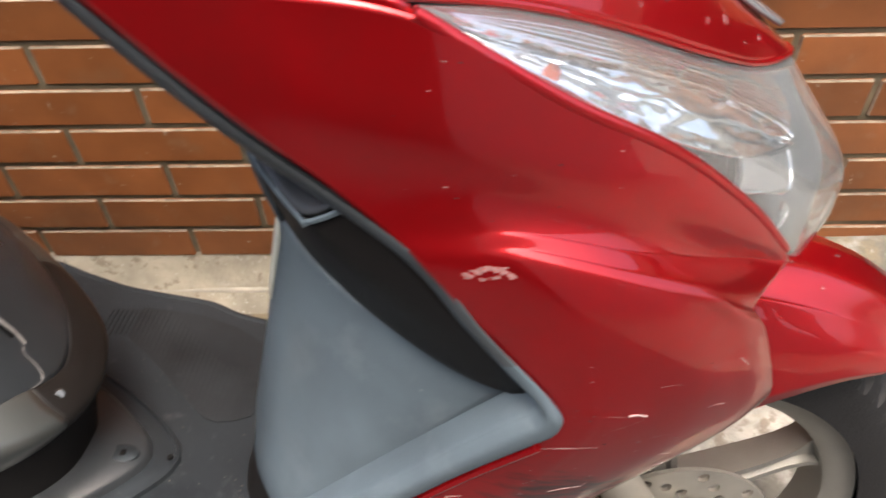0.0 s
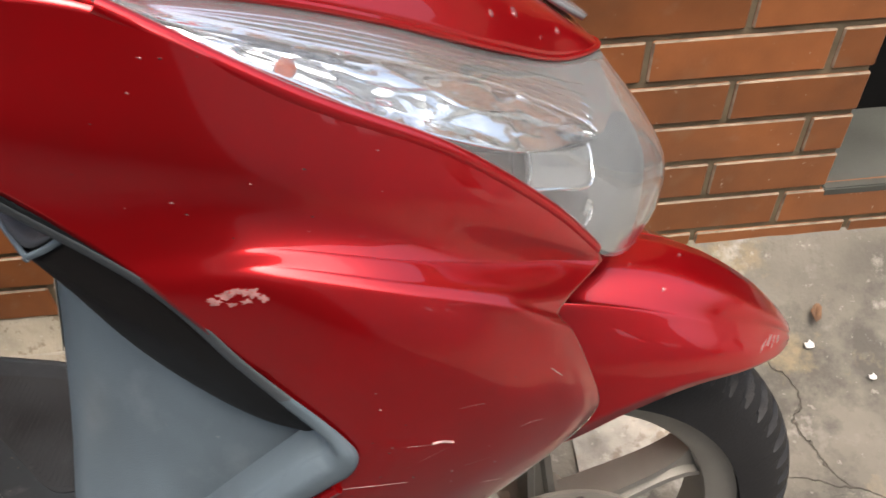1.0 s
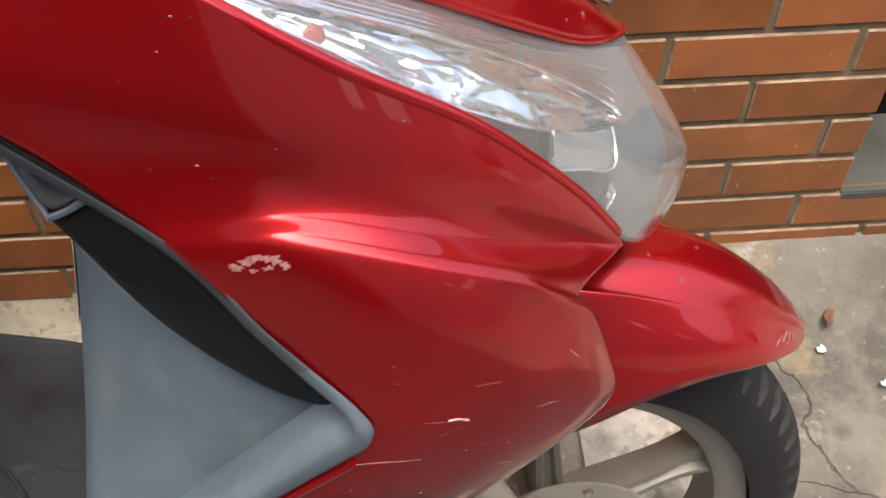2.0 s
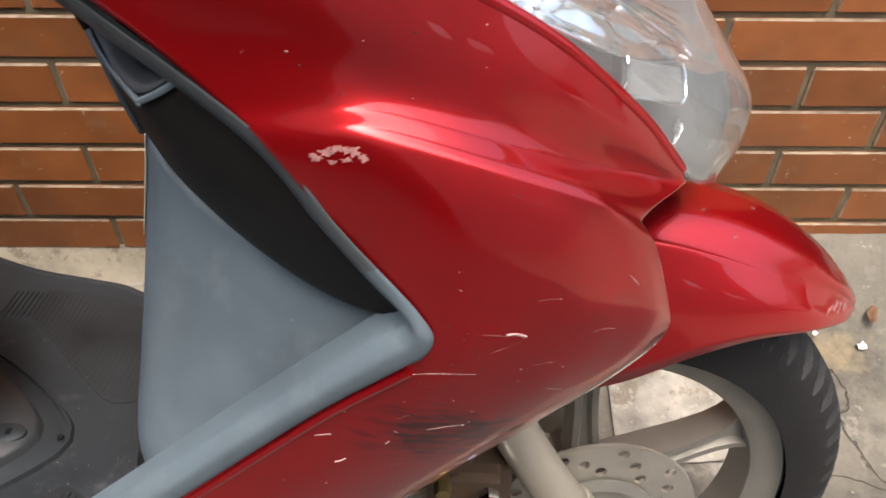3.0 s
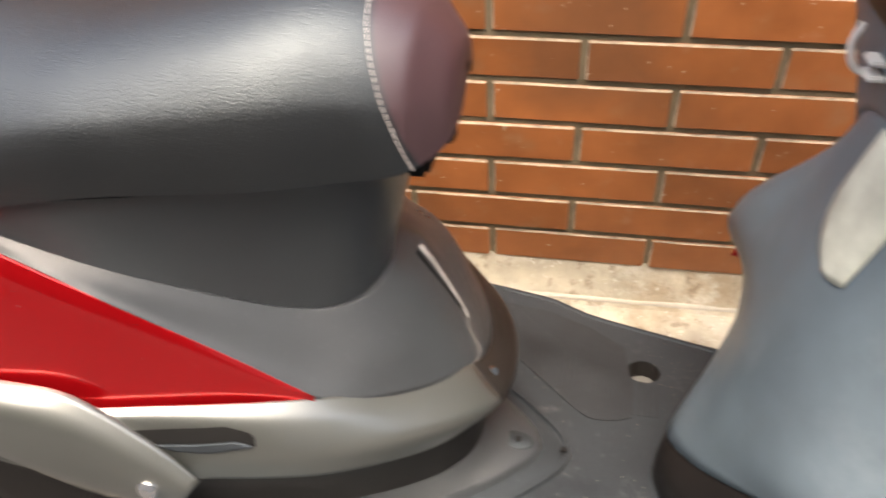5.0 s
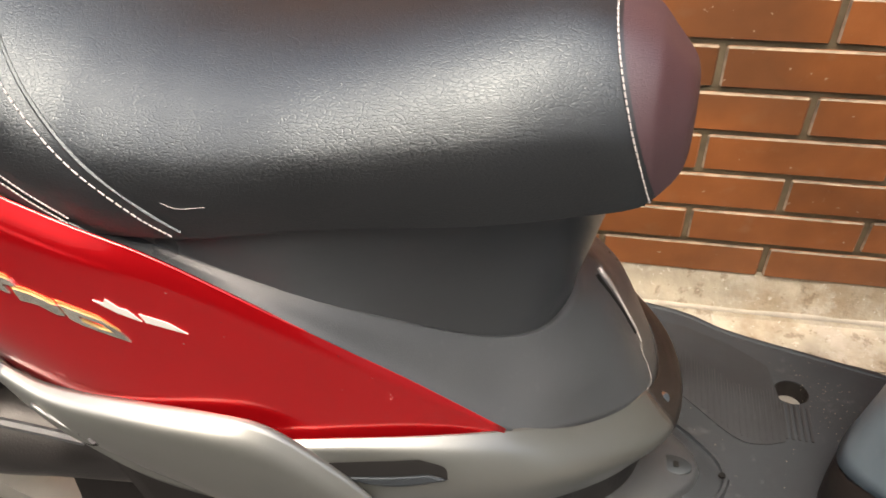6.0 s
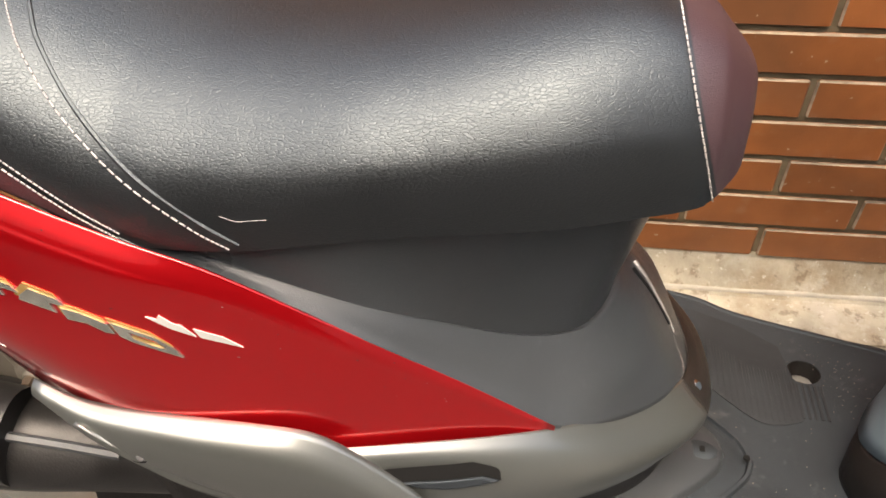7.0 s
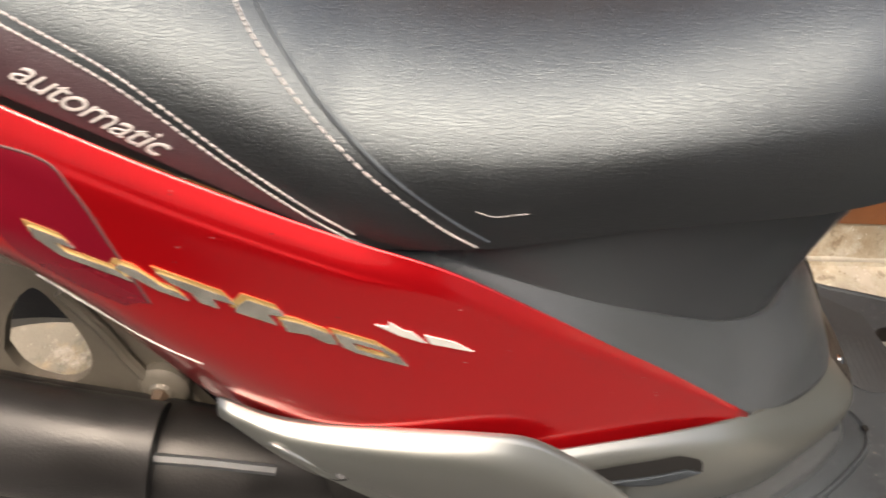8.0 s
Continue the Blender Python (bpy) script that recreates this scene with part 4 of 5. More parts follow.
for s in (-1, 1):
    PAD_IN, PAD_OUT = PADS[s]
    loop = [tuple(p) for p in spline([(x, y * s, .3012) for x, y in PAD_IN], 24)] + [(x, y * s, .3012) for x, y in PAD_OUT[::-1]]
    foot_pad = part("foot_pad", plate([loop], .003), PAD, board, "dark ribbed foot pad")
    for i in range(40):
        x = -.650 + i * .0062
        a, b = pad_y(PAD_IN, x) + .004, pad_y(PAD_OUT, x) - .004
        if b - a < .02:
            continue
        lean = .35 if s < 0 and x < -.48 else 0
        if s > 0:
            b = min(b, a + .075)
        rib = box((x, a, .3005), (x + .0030, b, .3022 if s < 0 else .3016), .0003, 1)
        for v in rib.verts:
            v.co.x += lean * (v.co.y - a)
            v.co.y *= s
        part("rib", rib, PAD, foot_pad)


def grains(n, seed):
    """Loose sand: small octahedra, thickest beside the foot of the shield."""
    rng = random.Random(seed)
    bm = bmesh.new()
    for i in range(n):
        if i < n * .7:
            x, y = rng.gauss(-.408, .012), rng.gauss(-.095, .026)
        elif i < n * .78:
            x, y = rng.gauss(-.385, .018), rng.gauss(.135, .022)
        else:
            x, y = rng.uniform(-.60, -.38), rng.uniform(-.17, .18)
        r = rng.uniform(.0003, .0009)
        top_v, low_v = bm.verts.new((x, y, .3005 + r)), bm.verts.new((x, y, .3))
        ring = [bm.verts.new((x + r * math.cos(a) * rng.uniform(.7, 1.4), y + r * math.sin(a), .3004 + r * .4)) for a in (0, 1.57, 3.14, 4.71)]
        for k in range(4):
            bm.faces.new((ring[k], ring[(k + 1) % 4], top_v))
            bm.faces.new((ring[(k + 1) % 4], ring[k], low_v))
    return bm


tagged(part("sand", grains(650, 8), SAND, board, smooth=False), "loose sand grains on the footboard", kind="stuff")

# ------------------------------------------------ body under the seat
HUMP = [(-.84, -.235), (-.760, -.188), (-.690, -.155), (-.620, -.118), (-.555, -.072), (-.508, -.026), (-.497, 0)]


def hump_ring(k, z):
    pts = spline([(-.74 + (x + .74) * k, y * k, z) for x, y in HUMP], 30)
    return [tuple(p) for p in pts] + [(p[0], -p[1], p[2]) for p in pts[-2::-1]]


def cover_rings(rings):
    bm = bmesh.new()
    grid_faces(bm, [hump_ring(*a) for a in rings])
    return bm


hump = part("battery_cover", cover_rings(((.912, .3052), (.902, .3120), (.888, .3152), (.80, .3192), (.65, .327), (.50, .336))), SEAT_PLASTIC, scooter, "dark plastic cover, its sunk edge band in a shaded tone")
# Same plastic as the cover; the sunk band's shade is a darker colour.
part("cover_band", cover_rings(((1.030, .2996), (1.022, .3046), (1.008, .3052), (1.002, .3018), (.990, .3016), (.975, .3032), (.912, .3052))), FLOOR_PLASTIC, hump)
clip = part("cover_clip", merged(lathe([(0, 0), (.012, 0), (.015, .002), (.016, .006)], 20)), FLOOR_PLASTIC, hump)
clip.data.transform(pose(0, 0, 0, -90))
clip.data.transform(Matrix.Diagonal((1.3, .75, 1, 1)))
clip.data.transform(pose(-.547, -.006, .3200, 4))
part("clip_slot", box((-.545, -.010, .3180), (-.540, -.003, .3212), .0005), DARK, hump)
# A black disc painted in for the small dark hole at the cover's tip.
part("screw", lathe([(0, -.002), (.003, -.002), (.0035, 0)], 10), DARK, hump).data.transform(pose(-.4985, -.002, .3085, -90))

body_rows = [
    [(-1.05, -.186, .715), (-.878, -.188, .672), (-.765, -.176, .682), (-.695, -.156, .684), (-.640, -.122, .684), (-.616, -.062, .688), (-.620, 0, .690)],
    [(-1.02, -.190, .695), (-.858, -.184, .645), (-.774, -.160, .630), (-.706, -.130, .622), (-.658, -.100, .612), (-.637, -.052, .608), (-.646, 0, .612)],
    [(-.985, -.195, .682), (-.836, -.178, .620), (-.767, -.148, .582), (-.709, -.113, .548), (-.671, -.086, .541), (-.652, -.046, .550), (-.657, 0, .556)],
    [(-.980, -.1965, .680), (-.8355, -.1795, .6175), (-.765, -.1495, .577), (-.707, -.115, .542), (-.667, -.088, .534), (-.645, -.047, .541), (-.650, 0, .547)],
    [(-.970, -.199, .676), (-.833, -.183, .612), (-.760, -.154, .566), (-.702, -.122, .528), (-.657, -.092, .517), (-.628, -.047, .522), (-.626, 0, .530)],
    [(-.950, -.203, .668), (-.832, -.187, .607), (-.752, -.160, .546), (-.694, -.134, .502), (-.643, -.099, .491), (-.608, -.050, .484), (-.597, 0, .477)],
    [(-.930, -.204, .658), (-.830, -.190, .603), (-.748, -.165, .537), (-.687, -.146, .484), (-.632, -.104, .458), (-.592, -.058, .443), (-.574, 0, .428)],
]


def base_shape(nu, nv):
    bm = surface(full(body_rows), nu, nv)
    for v in bm.verts:
        if v.co.y > 0:   # the neck falls back on the far side
            k = min(1, max(0, (v.co.z - .50) / .06))
            v.co.x -= .9 * v.co.y * k
    return bm


part("seat_base_panel", base_shape(68, 40), SEAT_PLASTIC, scooter, "dark grey plastic seat base", thick=0.003)
red_rows = [
    [(-1.45, -.120, .870), (-1.30, -.180, .820), (-1.20, -.202, .781), (-1.113, -.208, .744), (-1.037, -.210, .710), (-.955, -.208, .675), (-.896, -.205, .652), (-.830, -.190, .605), (-.748, -.165, .539), (-.687, -.146, .486)],
    [(-1.45, -.130, .845), (-1.30, -.192, .790), (-1.20, -.214, .750), (-1.113, -.220, .715), (-1.037, -.222, .680), (-.955, -.219, .645), (-.896, -.2100, .622), (-.830, -.1938, .578), (-.748, -.1675, .524), (-.687, -.147, .485)],
    [(-1.45, -.130, .825), (-1.30, -.197, .760), (-1.20, -.221, .712), (-1.113, -.228, .668), (-1.037, -.229, .610), (-.955, -.2225, .562), (-.896, -.2140, .533), (-.830, -.1985, .518), (-.748, -.1695, .505), (-.687, -.147, .484)],
    [(-1.45, -.105, .800), (-1.30, -.176, .725), (-1.20, -.198, .675), (-1.113, -.206, .625), (-1.037, -.204, .535), (-.955, -.2175, .502), (-.890, -.2160, .492), (-.825, -.2010, .488), (-.748, -.1710, .484), (-.687, -.147, .482)],
]


shoulder = []
for (x, y, z), (u, v, w) in zip(red_rows[0], red_rows[1]):   # a shoulder along the top edge, growing towards the front
    k = min(1, max(0, (x + 1.15) / .26))
    shoulder.append((x, y + (v - y) * (.55 + .22 * k), z + (w - z) * (.5 - .07 * k)))
red_rows.insert(1, shoulder)
red_side = pair("rear_side_panel", surface(red_rows, 50, 44), RED, scooter, "glossy red side panel with raised emblems", thick=0.003, ahead=-.7)
silver_rows = [
    [(-1.020, -.214, .520), (-.975, -.216, .514), (-.876, -.2168, .511), (-.783, -.1908, .503), (-.700, -.154, .488), (-.634, -.101, .461), (-.592, -.054, .446), (-.574, 0, .430)],
    [(-1.015, -.218, .515), (-.970, -.222, .509), (-.870, -.2220, .504), (-.780, -.198, .494), (-.697, -.166, .475), (-.626, -.114, .448), (-.580, -.062, .432), (-.560, 0, .418)],
    [(-1.000, -.236, .535), (-.950, -.234, .505), (-.860, -.220, .476), (-.775, -.200, .462), (-.690, -.172, .450), (-.616, -.120, .428), (-.566, -.064, .412), (-.550, 0, .400)],
    [(-.975, -.238, .512), (-.920, -.230, .470), (-.850, -.214, .440), (-.765, -.194, .434), (-.680, -.166, .424), (-.614, -.108, .401), (-.580, -.056, .388), (-.569, 0, .380)],
]
silver_lines = [[tuple(q) for q in spline(row, 121)] for row in full(silver_rows)]
near_cut = next(i for i, q in enumerate(silver_lines[1]) if q[1] > -.050)
far_cut = next(i for i, q in enumerate(silver_lines[1]) if q[1] > .120)
silver = part("lower_side_panel", surface([row[:near_cut + 1] for row in silver_lines], 60, 22), SILVER, scooter, "silver painted lower side panel", thick=0.003)
# The silver panel goes on here; its dark reflection is put into the colour.
part("lower_nose_panel", surface([row[near_cut:far_cut + 1] for row in silver_lines], 40, 22), NOSE, scooter, "nose of the silver panel, coloured as its dark reflection", thick=0.003)
part("lower_side_panel", surface([row[far_cut:] for row in silver_lines], 50, 22), SILVER, scooter, "silver painted lower side panel", thick=0.003)
pair("side_blade", surface([
    [(-1.036, -.216, .5526), (-.994, -.221, .5422), (-.93, -.221, .5396), (-.877, -.2165, .5346), (-.845, -.212, .5266), (-.818, -.209, .5076), (-.782, -.207, .4738), (-.76, -.206, .4448)],
    [(-1.035, -.222, .5496), (-.99, -.233, .5352), (-.93, -.236, .5274), (-.88, -.233, .5186), (-.848, -.229, .5048), (-.82, -.224, .4858), (-.79, -.219, .4582), (-.766, -.213, .4396)],
    [(-1.033, -.223, .5454), (-.985, -.232, .511), (-.935, -.233, .4912), (-.895, -.231, .4762), (-.862, -.227, .4582), (-.832, -.22, .4412), (-.803, -.215, .4278), (-.775, -.212, .4254)],
    [(-1.03, -.214, .543), (-.98, -.212, .496), (-.94, -.211, .465), (-.905, -.209, .439), (-.875, -.206, .419), (-.845, -.203, .406), (-.815, -.2, .402), (-.785, -.202, .414)],
], 36, 14), SILVER, scooter, "silver blade panel fixed with screws", thick=0.004)
pair("screw_recess", lathe([(0, -.2365), (.0055, -.2369), (.0075, -.2379), (.0088, -.2371), (.0095, -.2342)], 18, (-.962, 0, .513)), DARK, scooter)
pair("screw", lathe([(0, -.2382), (.0030, -.2382), (.0042, -.2367)], 12, (-.960, 0, .511)), CHROME, scooter)
pair("screw", lathe([(0, -.226), (.005, -.226), (.008, -.223), (.0085, -.216)], 14, (-.794, 0, .446)), CHROME, scooter)
silver_sheet = surface(silver_rows, 60, 40)
# The vent isn't sunk: a black patch on the panel paints its shade.
vent = pair("side_vent", draped_patch(silver_sheet, [[(-.824, .494), (-.785, .491), (-.742, .486)], [(-.802, .483), (-.770, .479), (-.725, .477)], [(-.778, .471), (-.755, .466), (-.722, .467)]], 14, 10, .0012, .0016), DARK, scooter, "black patch for the shade in the vent")
pair("vent_wedge", draped_patch(silver_sheet, [[(-.790, .4785), (-.762, .4750), (-.735, .4735)], [(-.784, .475), (-.758, .471), (-.729, .4705)], [(-.777, .4715), (-.755, .467), (-.724, .468)]], 12, 8, .002, .0016), FLOOR_PLASTIC, vent, thick=.002)
part("skirt", surface(full([
    [(-.975, -.225, .505), (-.920, -.222, .468), (-.850, -.207, .440), (-.765, -.187, .434), (-.680, -.160, .424), (-.611, -.103, .404), (-.577, -.051, .396), (-.568, 0, .394)],
    [(-.975, -.205, .440), (-.920, -.190, .410), (-.850, -.172, .386), (-.765, -.152, .378), (-.680, -.128, .368), (-.615, -.084, .356), (-.584, -.042, .350), (-.576, 0, .348)],
    [(-.975, -.180, .340), (-.920, -.168, .322), (-.850, -.150, .318), (-.765, -.126, .318), (-.685, -.104, .318), (-.620, -.068, .318), (-.588, -.034, .318), (-.580, 0, .318)],
]), 68, 14), BLACK_PLASTIC, scooter, thick=0.003)
base_sheet = base_shape(90, 60)
base_sheet.normal_update()
base_tree = BVHTree.FromBMesh(base_sheet)
slant_back = Vector((-.046, -.77, .636))


def on_base(pts, off, reach=.045):
    """Points (x, z) of the seat base's middle plane, carried along a slant onto its surface."""
    out = []
    for x, z in pts:
        p = Vector((x, 0, z))
        hit = base_tree.ray_cast(p + slant_back * reach, -slant_back, 2 * reach)[0] or base_tree.find_nearest(p)[0]
        out.append(hit + slant_back * off)
    return out


slit = on_base([(-.634, .524), (-.629, .517), (-.620, .505), (-.607, .485), (-.598, .469)], .0008)
# No gap is cut: a black bar paints the slit's shade on the panel.
part("trim_slit", tube(slit, .0027, 8, 40), DARK, scooter, "black bar for the shade in the gap beside the trim")
# The shiny trim's highlight is put into the pale colour.
part("edge_trim", tube(on_base([(-.633, .532), (-.629, .526), (-.623, .518), (-.609, .494), (-.598, .474), (-.592, .461)], .0022), [.0032, .0020], 10, 60), WORN_LIT_EDGE, scooter, "trim edge with its highlight in a pale colour")
part("worn_step", tube(on_base([(-.592, .457), (-.590, .449), (-.584, .436), (-.579, .420), (-.582, .407)], .0012, .12), .0014, 8, 60), WORN_LIT_EDGE, scooter, "worn pale stepped edge")
part("screw", lathe([(0, -.006), (.004, -.006), (.006, -.003), (.006, .002)], 12), CHROME, scooter).data.transform(pose(-.569, -.026, .422, -35, 0, 55))

# lettering as plain raised shapes
red_sheet = surface(red_rows, 60, 36)


def raised(sheet, outline, height, off=0.0):
    """A small raised plate of the given (x, z) outline that follows the sheet."""
    base = drape(sheet, outline, off + .001)
    top_pts = drape(sheet, outline, off + height + .0016)
    bm = bmesh.new()
    n = len(outline)
    a, b = [bm.verts.new(p) for p in base], [bm.verts.new(p) for p in top_pts]
    for i in range(n):
        bm.faces.new((a[i], a[(i + 1) % n], b[(i + 1) % n], b[i]))
    bm.faces.new(b)
    return bm


# the long gilt emblem and the small white one, as plain slanted shapes along a sloping line
def emblem_shape(start, run, shape, slant, lift, name, mat, parent, shift=0.0, tall=1.0):
    d = Vector(run).normalized()
    up = Vector((slant, 1)).normalized() * tall
    pts = [tuple(Vector(start) + d * u + up * (w + shift)) for u, w in shape]
    return part(name, raised(red_sheet, pts, lift), mat, parent)


GILT = [
    [(.000, .007), (.004, .014), (.022, .014), (.023, .010), (.012, .009), (.014, .0045), (.040, .005), (.043, 0), (.006, 0)],
    [(.040, .0065), (.047, .011), (.056, .011), (.064, .0045), (.071, .0045), (.072, 0), (.056, 0)],
    [(.070, .015), (.072, .0105), (.081, .008), (.080, .002), (.090, .002), (.094, .009), (.108, .0105), (.107, .015)],
    [(.101, .004), (.106, .0085), (.122, .0185), (.140, .0185), (.139, .0145), (.127, .0115), (.124, .004)],
    [(.127, .001), (.133, .011), (.147, .0125), (.162, .011), (.158, .003), (.150, .001), (.142, .004)],
    [(.160, .002), (.166, .0135), (.193, .0135), (.199, .007), (.197, 0), (.180, 0), (.180, .0035), (.191, .004), (.190, .0095), (.173, .0095), (.171, .004), (.1795, .0035), (.1795, 0), (.166, 0)],
]
for shape in GILT:
    edge = emblem_shape((-1.099, .674), (.190, -.087), shape, -.75, .0008, "emblem_edge", GOLD_LINE, red_side, .0024, 1.45)
    emblem_shape((-1.099, .674), (.190, -.087), shape, -.75, .0016, "emblem_face", SILVER_LETTER, edge, 0, 1.4)
for shape in ([(.000, .008), (.007, .0085), (.013, .0135), (.017, .0085), (.022, .009), (.024, .001), (.010, .003)], [(.027, .0015), (.029, .0085), (.046, .0075), (.053, .0015)]):
    emblem_shape((-.932, .617), (.052, -.021), shape, -.7, .0010, "small_emblem", DECAL, red_side, -.001, 1.3)
wine = part("wine_decal", draped_patch(red_sheet, [[(-1.150, .735), (-1.099, .722), (-1.082, .705), (-1.068, .675), (-1.054, .642)], [(-1.155, .718), (-1.112, .704), (-1.098, .686), (-1.084, .664), (-1.062, .642)], [(-1.160, .704), (-1.128, .688), (-1.116, .671), (-1.094, .654), (-1.068, .640)]], 26, 12, .0004, .0015), WINE, red_side, "dark wine red decal patch")
part("decal_line", tube(drape(red_sheet, [(-1.150, .735), (-1.099, .722), (-1.082, .705), (-1.068, .675), (-1.054, .642)], .0003, .0015), .0008, 6, 50), DIRT_SPOT, wine)
part("pinstripe", tube(drape(red_sheet, [(-1.125, .640), (-1.09, .622), (-1.06, .606), (-1.035, .594)], .0002, .0015), .0005, 5), DECAL, red_side)

# wear on the lower cowl
bulge_sheet = cowl_sheet()
def scratch(pts, r=.0007):
    return tube(drape(bulge_sheet, pts, 0, .0013), r * .6, 5, 40)


def scuff(sheet, owner, marks, seed):
    """Ragged pale scuffs (x, z, half width, half height) lying on a panel."""
    rng = random.Random(seed)
    for cx, cz, rx, rz in marks:
        rim = []
        for i in range(22):
            a, r = 2 * math.pi * i / 22, 1 + .55 * rng.uniform(-1, 1)
            rim.append((rx * .85 * r * math.cos(a), rz * .85 * r * math.sin(a)))
        bm = bmesh.new()
        grid_faces(bm, [drape(sheet, [(cx + x * k, cz + z * k) for x, z in rim], .0003, .0015) for k in (.05, .4, .75, 1)], True)
        part("scuff", bm, SCUFF, owner, "small pale scuff in the paint")


scuff(bulge_sheet, bulge, ((-.191, .7285, .0042, .0016), (-.186, .7310, .0036, .0019), (-.181, .7325, .0046, .0015), (-.1755, .7315, .0034, .0024), (-.178, .7275, .0032, .0014), (-.184, .7265, .0028, .0010), (-.171, .7285, .0022, .0016)), 4)
scuff(fender_sheet, fender, ((.150, .505, .0050, .0010), (.158, .5025, .0046, .0016), (.165, .499, .0034, .0014), (.170, .4955, .0026, .0016), (.161, .498, .0030, .0008)), 6)
for line, r in (
        (((-.166, .605), (-.152, .608), (-.136, .6085), (-.121, .606)), .0009), (((-.136, .635), (-.118, .634), (-.096, .628)), .0006), (((-.099, .595), (-.079, .579), (-.055, .563)), .0008),
        (((-.146, .561), (-.136, .5615), (-.126, .560)), .0010), (((-.120, .618), (-.110, .622), (-.099, .626)), .0006), (((-.092, .606), (-.085, .606), (-.078, .605)), .0006),
        (((-.107, .632), (-.102, .6315), (-.097, .629)), .0022), (((-.163, .563), (-.162, .5625), (-.161, .562)), .0009), (((-.168, .552), (-.167, .553), (-.166, .554)), .0014),
        (((-.062, .622), (-.056, .6215), (-.050, .619)), .0007), (((-.093, .651), (-.088, .651), (-.083, .650)), .0006), (((-.161, .574), (-.157, .576), (-.154, .577)), .0006),
        (((-.205, .560), (-.200, .561), (-.196, .5615)), .0012), (((-.196, .538), (-.193, .539), (-.190, .541)), .0018), (((-.170, .528), (-.164, .527), (-.158, .527)), .0006),
        (((-.196, .7315), (-.192, .732), (-.189, .733)), .0004), (((-.170, .7265), (-.168, .725), (-.166, .7235)), .0004), (((-.150, .598), (-.142, .600), (-.130, .601)), .0004),
        (((-.046, .650), (-.043, .646), (-.040, .642)), .0008), (((-.128, .589), (-.118, .591), (-.106, .590)), .0004)):
    part("scratch", scratch(line, r * .7), SCRATCH, bulge)
def chips(sheet, region, n, seed, size=(.0002, .0007)):
    """Tiny flat chips and specks lying on a panel inside a slanted region (x, z)."""
    rng = random.Random(seed)
    (ax, az), (bx, bz), (cx, cz) = region
    spots = []
    for i in range(n):
        u, v = rng.random(), rng.random()
        spots.append((ax + (bx - ax) * u + (cx - ax) * v, az + (bz - az) * u + (cz - az) * v))
    bm = bmesh.new()
    for p, q in zip(drape(sheet, spots, .0002, .0015), spots):
        r = rng.uniform(*size)
        rim = [p + Vector((r * math.cos(a) * rng.uniform(.6, 1.8), 0, r * math.sin(a) * rng.uniform(.5, 1.1))) for a in (0, 1.05, 2.1, 3.14, 4.2, 5.2)]
        vs = [bm.verts.new(c) for c in rim]
        top_v = bm.verts.new(p + Vector((0, -.0003, 0)))
        for k in range(6):
            bm.faces.new((vs[k], vs[(k + 1) % 6], top_v))
    return bm


for name, sheet, owner, region, n in (("paint_chips", bulge_sheet, bulge, ((-.30, .84), (-.20, .75), (-.18, .83)), 26), ("paint_chips", bulge_sheet, bulge, ((-.19, .70), (-.06, .66), (-.20, .58)), 46), ("paint_chips", bulge_sheet, bulge, ((-.26, .53), (-.13, .53), (-.32, .45)), 34), ("paint_chips", red_sheet, red_side, ((-1.10, .69), (-.76, .52), (-1.04, .71)), 40)):
    for k, mat in enumerate((SCUFF, DIRT_SPOT)):
        tagged(part(name, chips(sheet, region, n // 3, n + k), mat, owner, smooth=False), "fine chips and specks in the paint", kind="stuff")
swirl = [(-.318, .466), (-.300, .474), (-.282, .468), (-.268, .456), (-.255, .452), (-.250, .462), (-.262, .474), (-.280, .472), (-.290, .460), (-.275, .448), (-.255, .446)]
part("decal", merged(scratch(swirl, .0017), scratch([(-.312, .458), (-.290, .452), (-.272, .462), (-.256, .476)], .0012), scratch([(-.304, .439), (-.285, .441), (-.266, .439)], .0036)), FADED_GOLD, bulge, "faded gold swirl decal")

# ------------------------------------------------ seat
def seat_section(x):
    """Bottom height, top height, half width at the bottom, and half width at the widest, along the seat."""
    keys = [(-.5840, .716, .722, .002, .002), (-.5845, .702, .734, .016, .018), (-.586, .694, .740, .027, .030), (-.590, .687, .746, .040, .043), (-.600, .681, .757, .055, .0595), (-.612, .679, .768, .075, .081), (-.65, .679, .785, .102, .111), (-.70, .679, .786, .127, .137), (-.80, .676, .772, .161, .171), (-.88, .664, .768, .180, .189),
            (-.95, .667, .778, .202, .210), (-1.01, .694, .803, .203, .209), (-1.08, .724, .832, .203, .208), (-1.15, .757, .850, .200, .205), (-1.30, .820, .880, .175, .180), (-1.42, .862, .895, .120, .125)]
    if -1.3 < x < -.5846:
        i = next(k for k in range(len(keys) - 1) if keys[k + 1][0] <= x <= keys[k][0])
        p = [np.array(keys[q]) for q in (i - 1, i, i + 1, i + 2)]
        f = (x - p[1][0]) / (p[2][0] - p[1][0])
        span = p[2][0] - p[1][0]
        ta = (p[2] - p[0]) / (p[2][0] - p[0][0]) * span
        tb = (p[3] - p[1]) / (p[3][0] - p[1][0]) * span
        v = (2 * f ** 3 - 3 * f * f + 1) * p[1] + (f ** 3 - 2 * f * f + f) * ta + (3 * f * f - 2 * f ** 3) * p[2] + (f ** 3 - f * f) * tb
        return [float(q) for q in v[1:]]
    for a, b in zip(keys, keys[1:]):
        if b[0] <= x <= a[0]:
            f = (x - a[0]) / (b[0] - a[0])
            return [p + (q - p) * f for p, q in zip(a[1:], b[1:])]
    return keys[-1][1:] if x < keys[-1][0] else keys[0][1:]


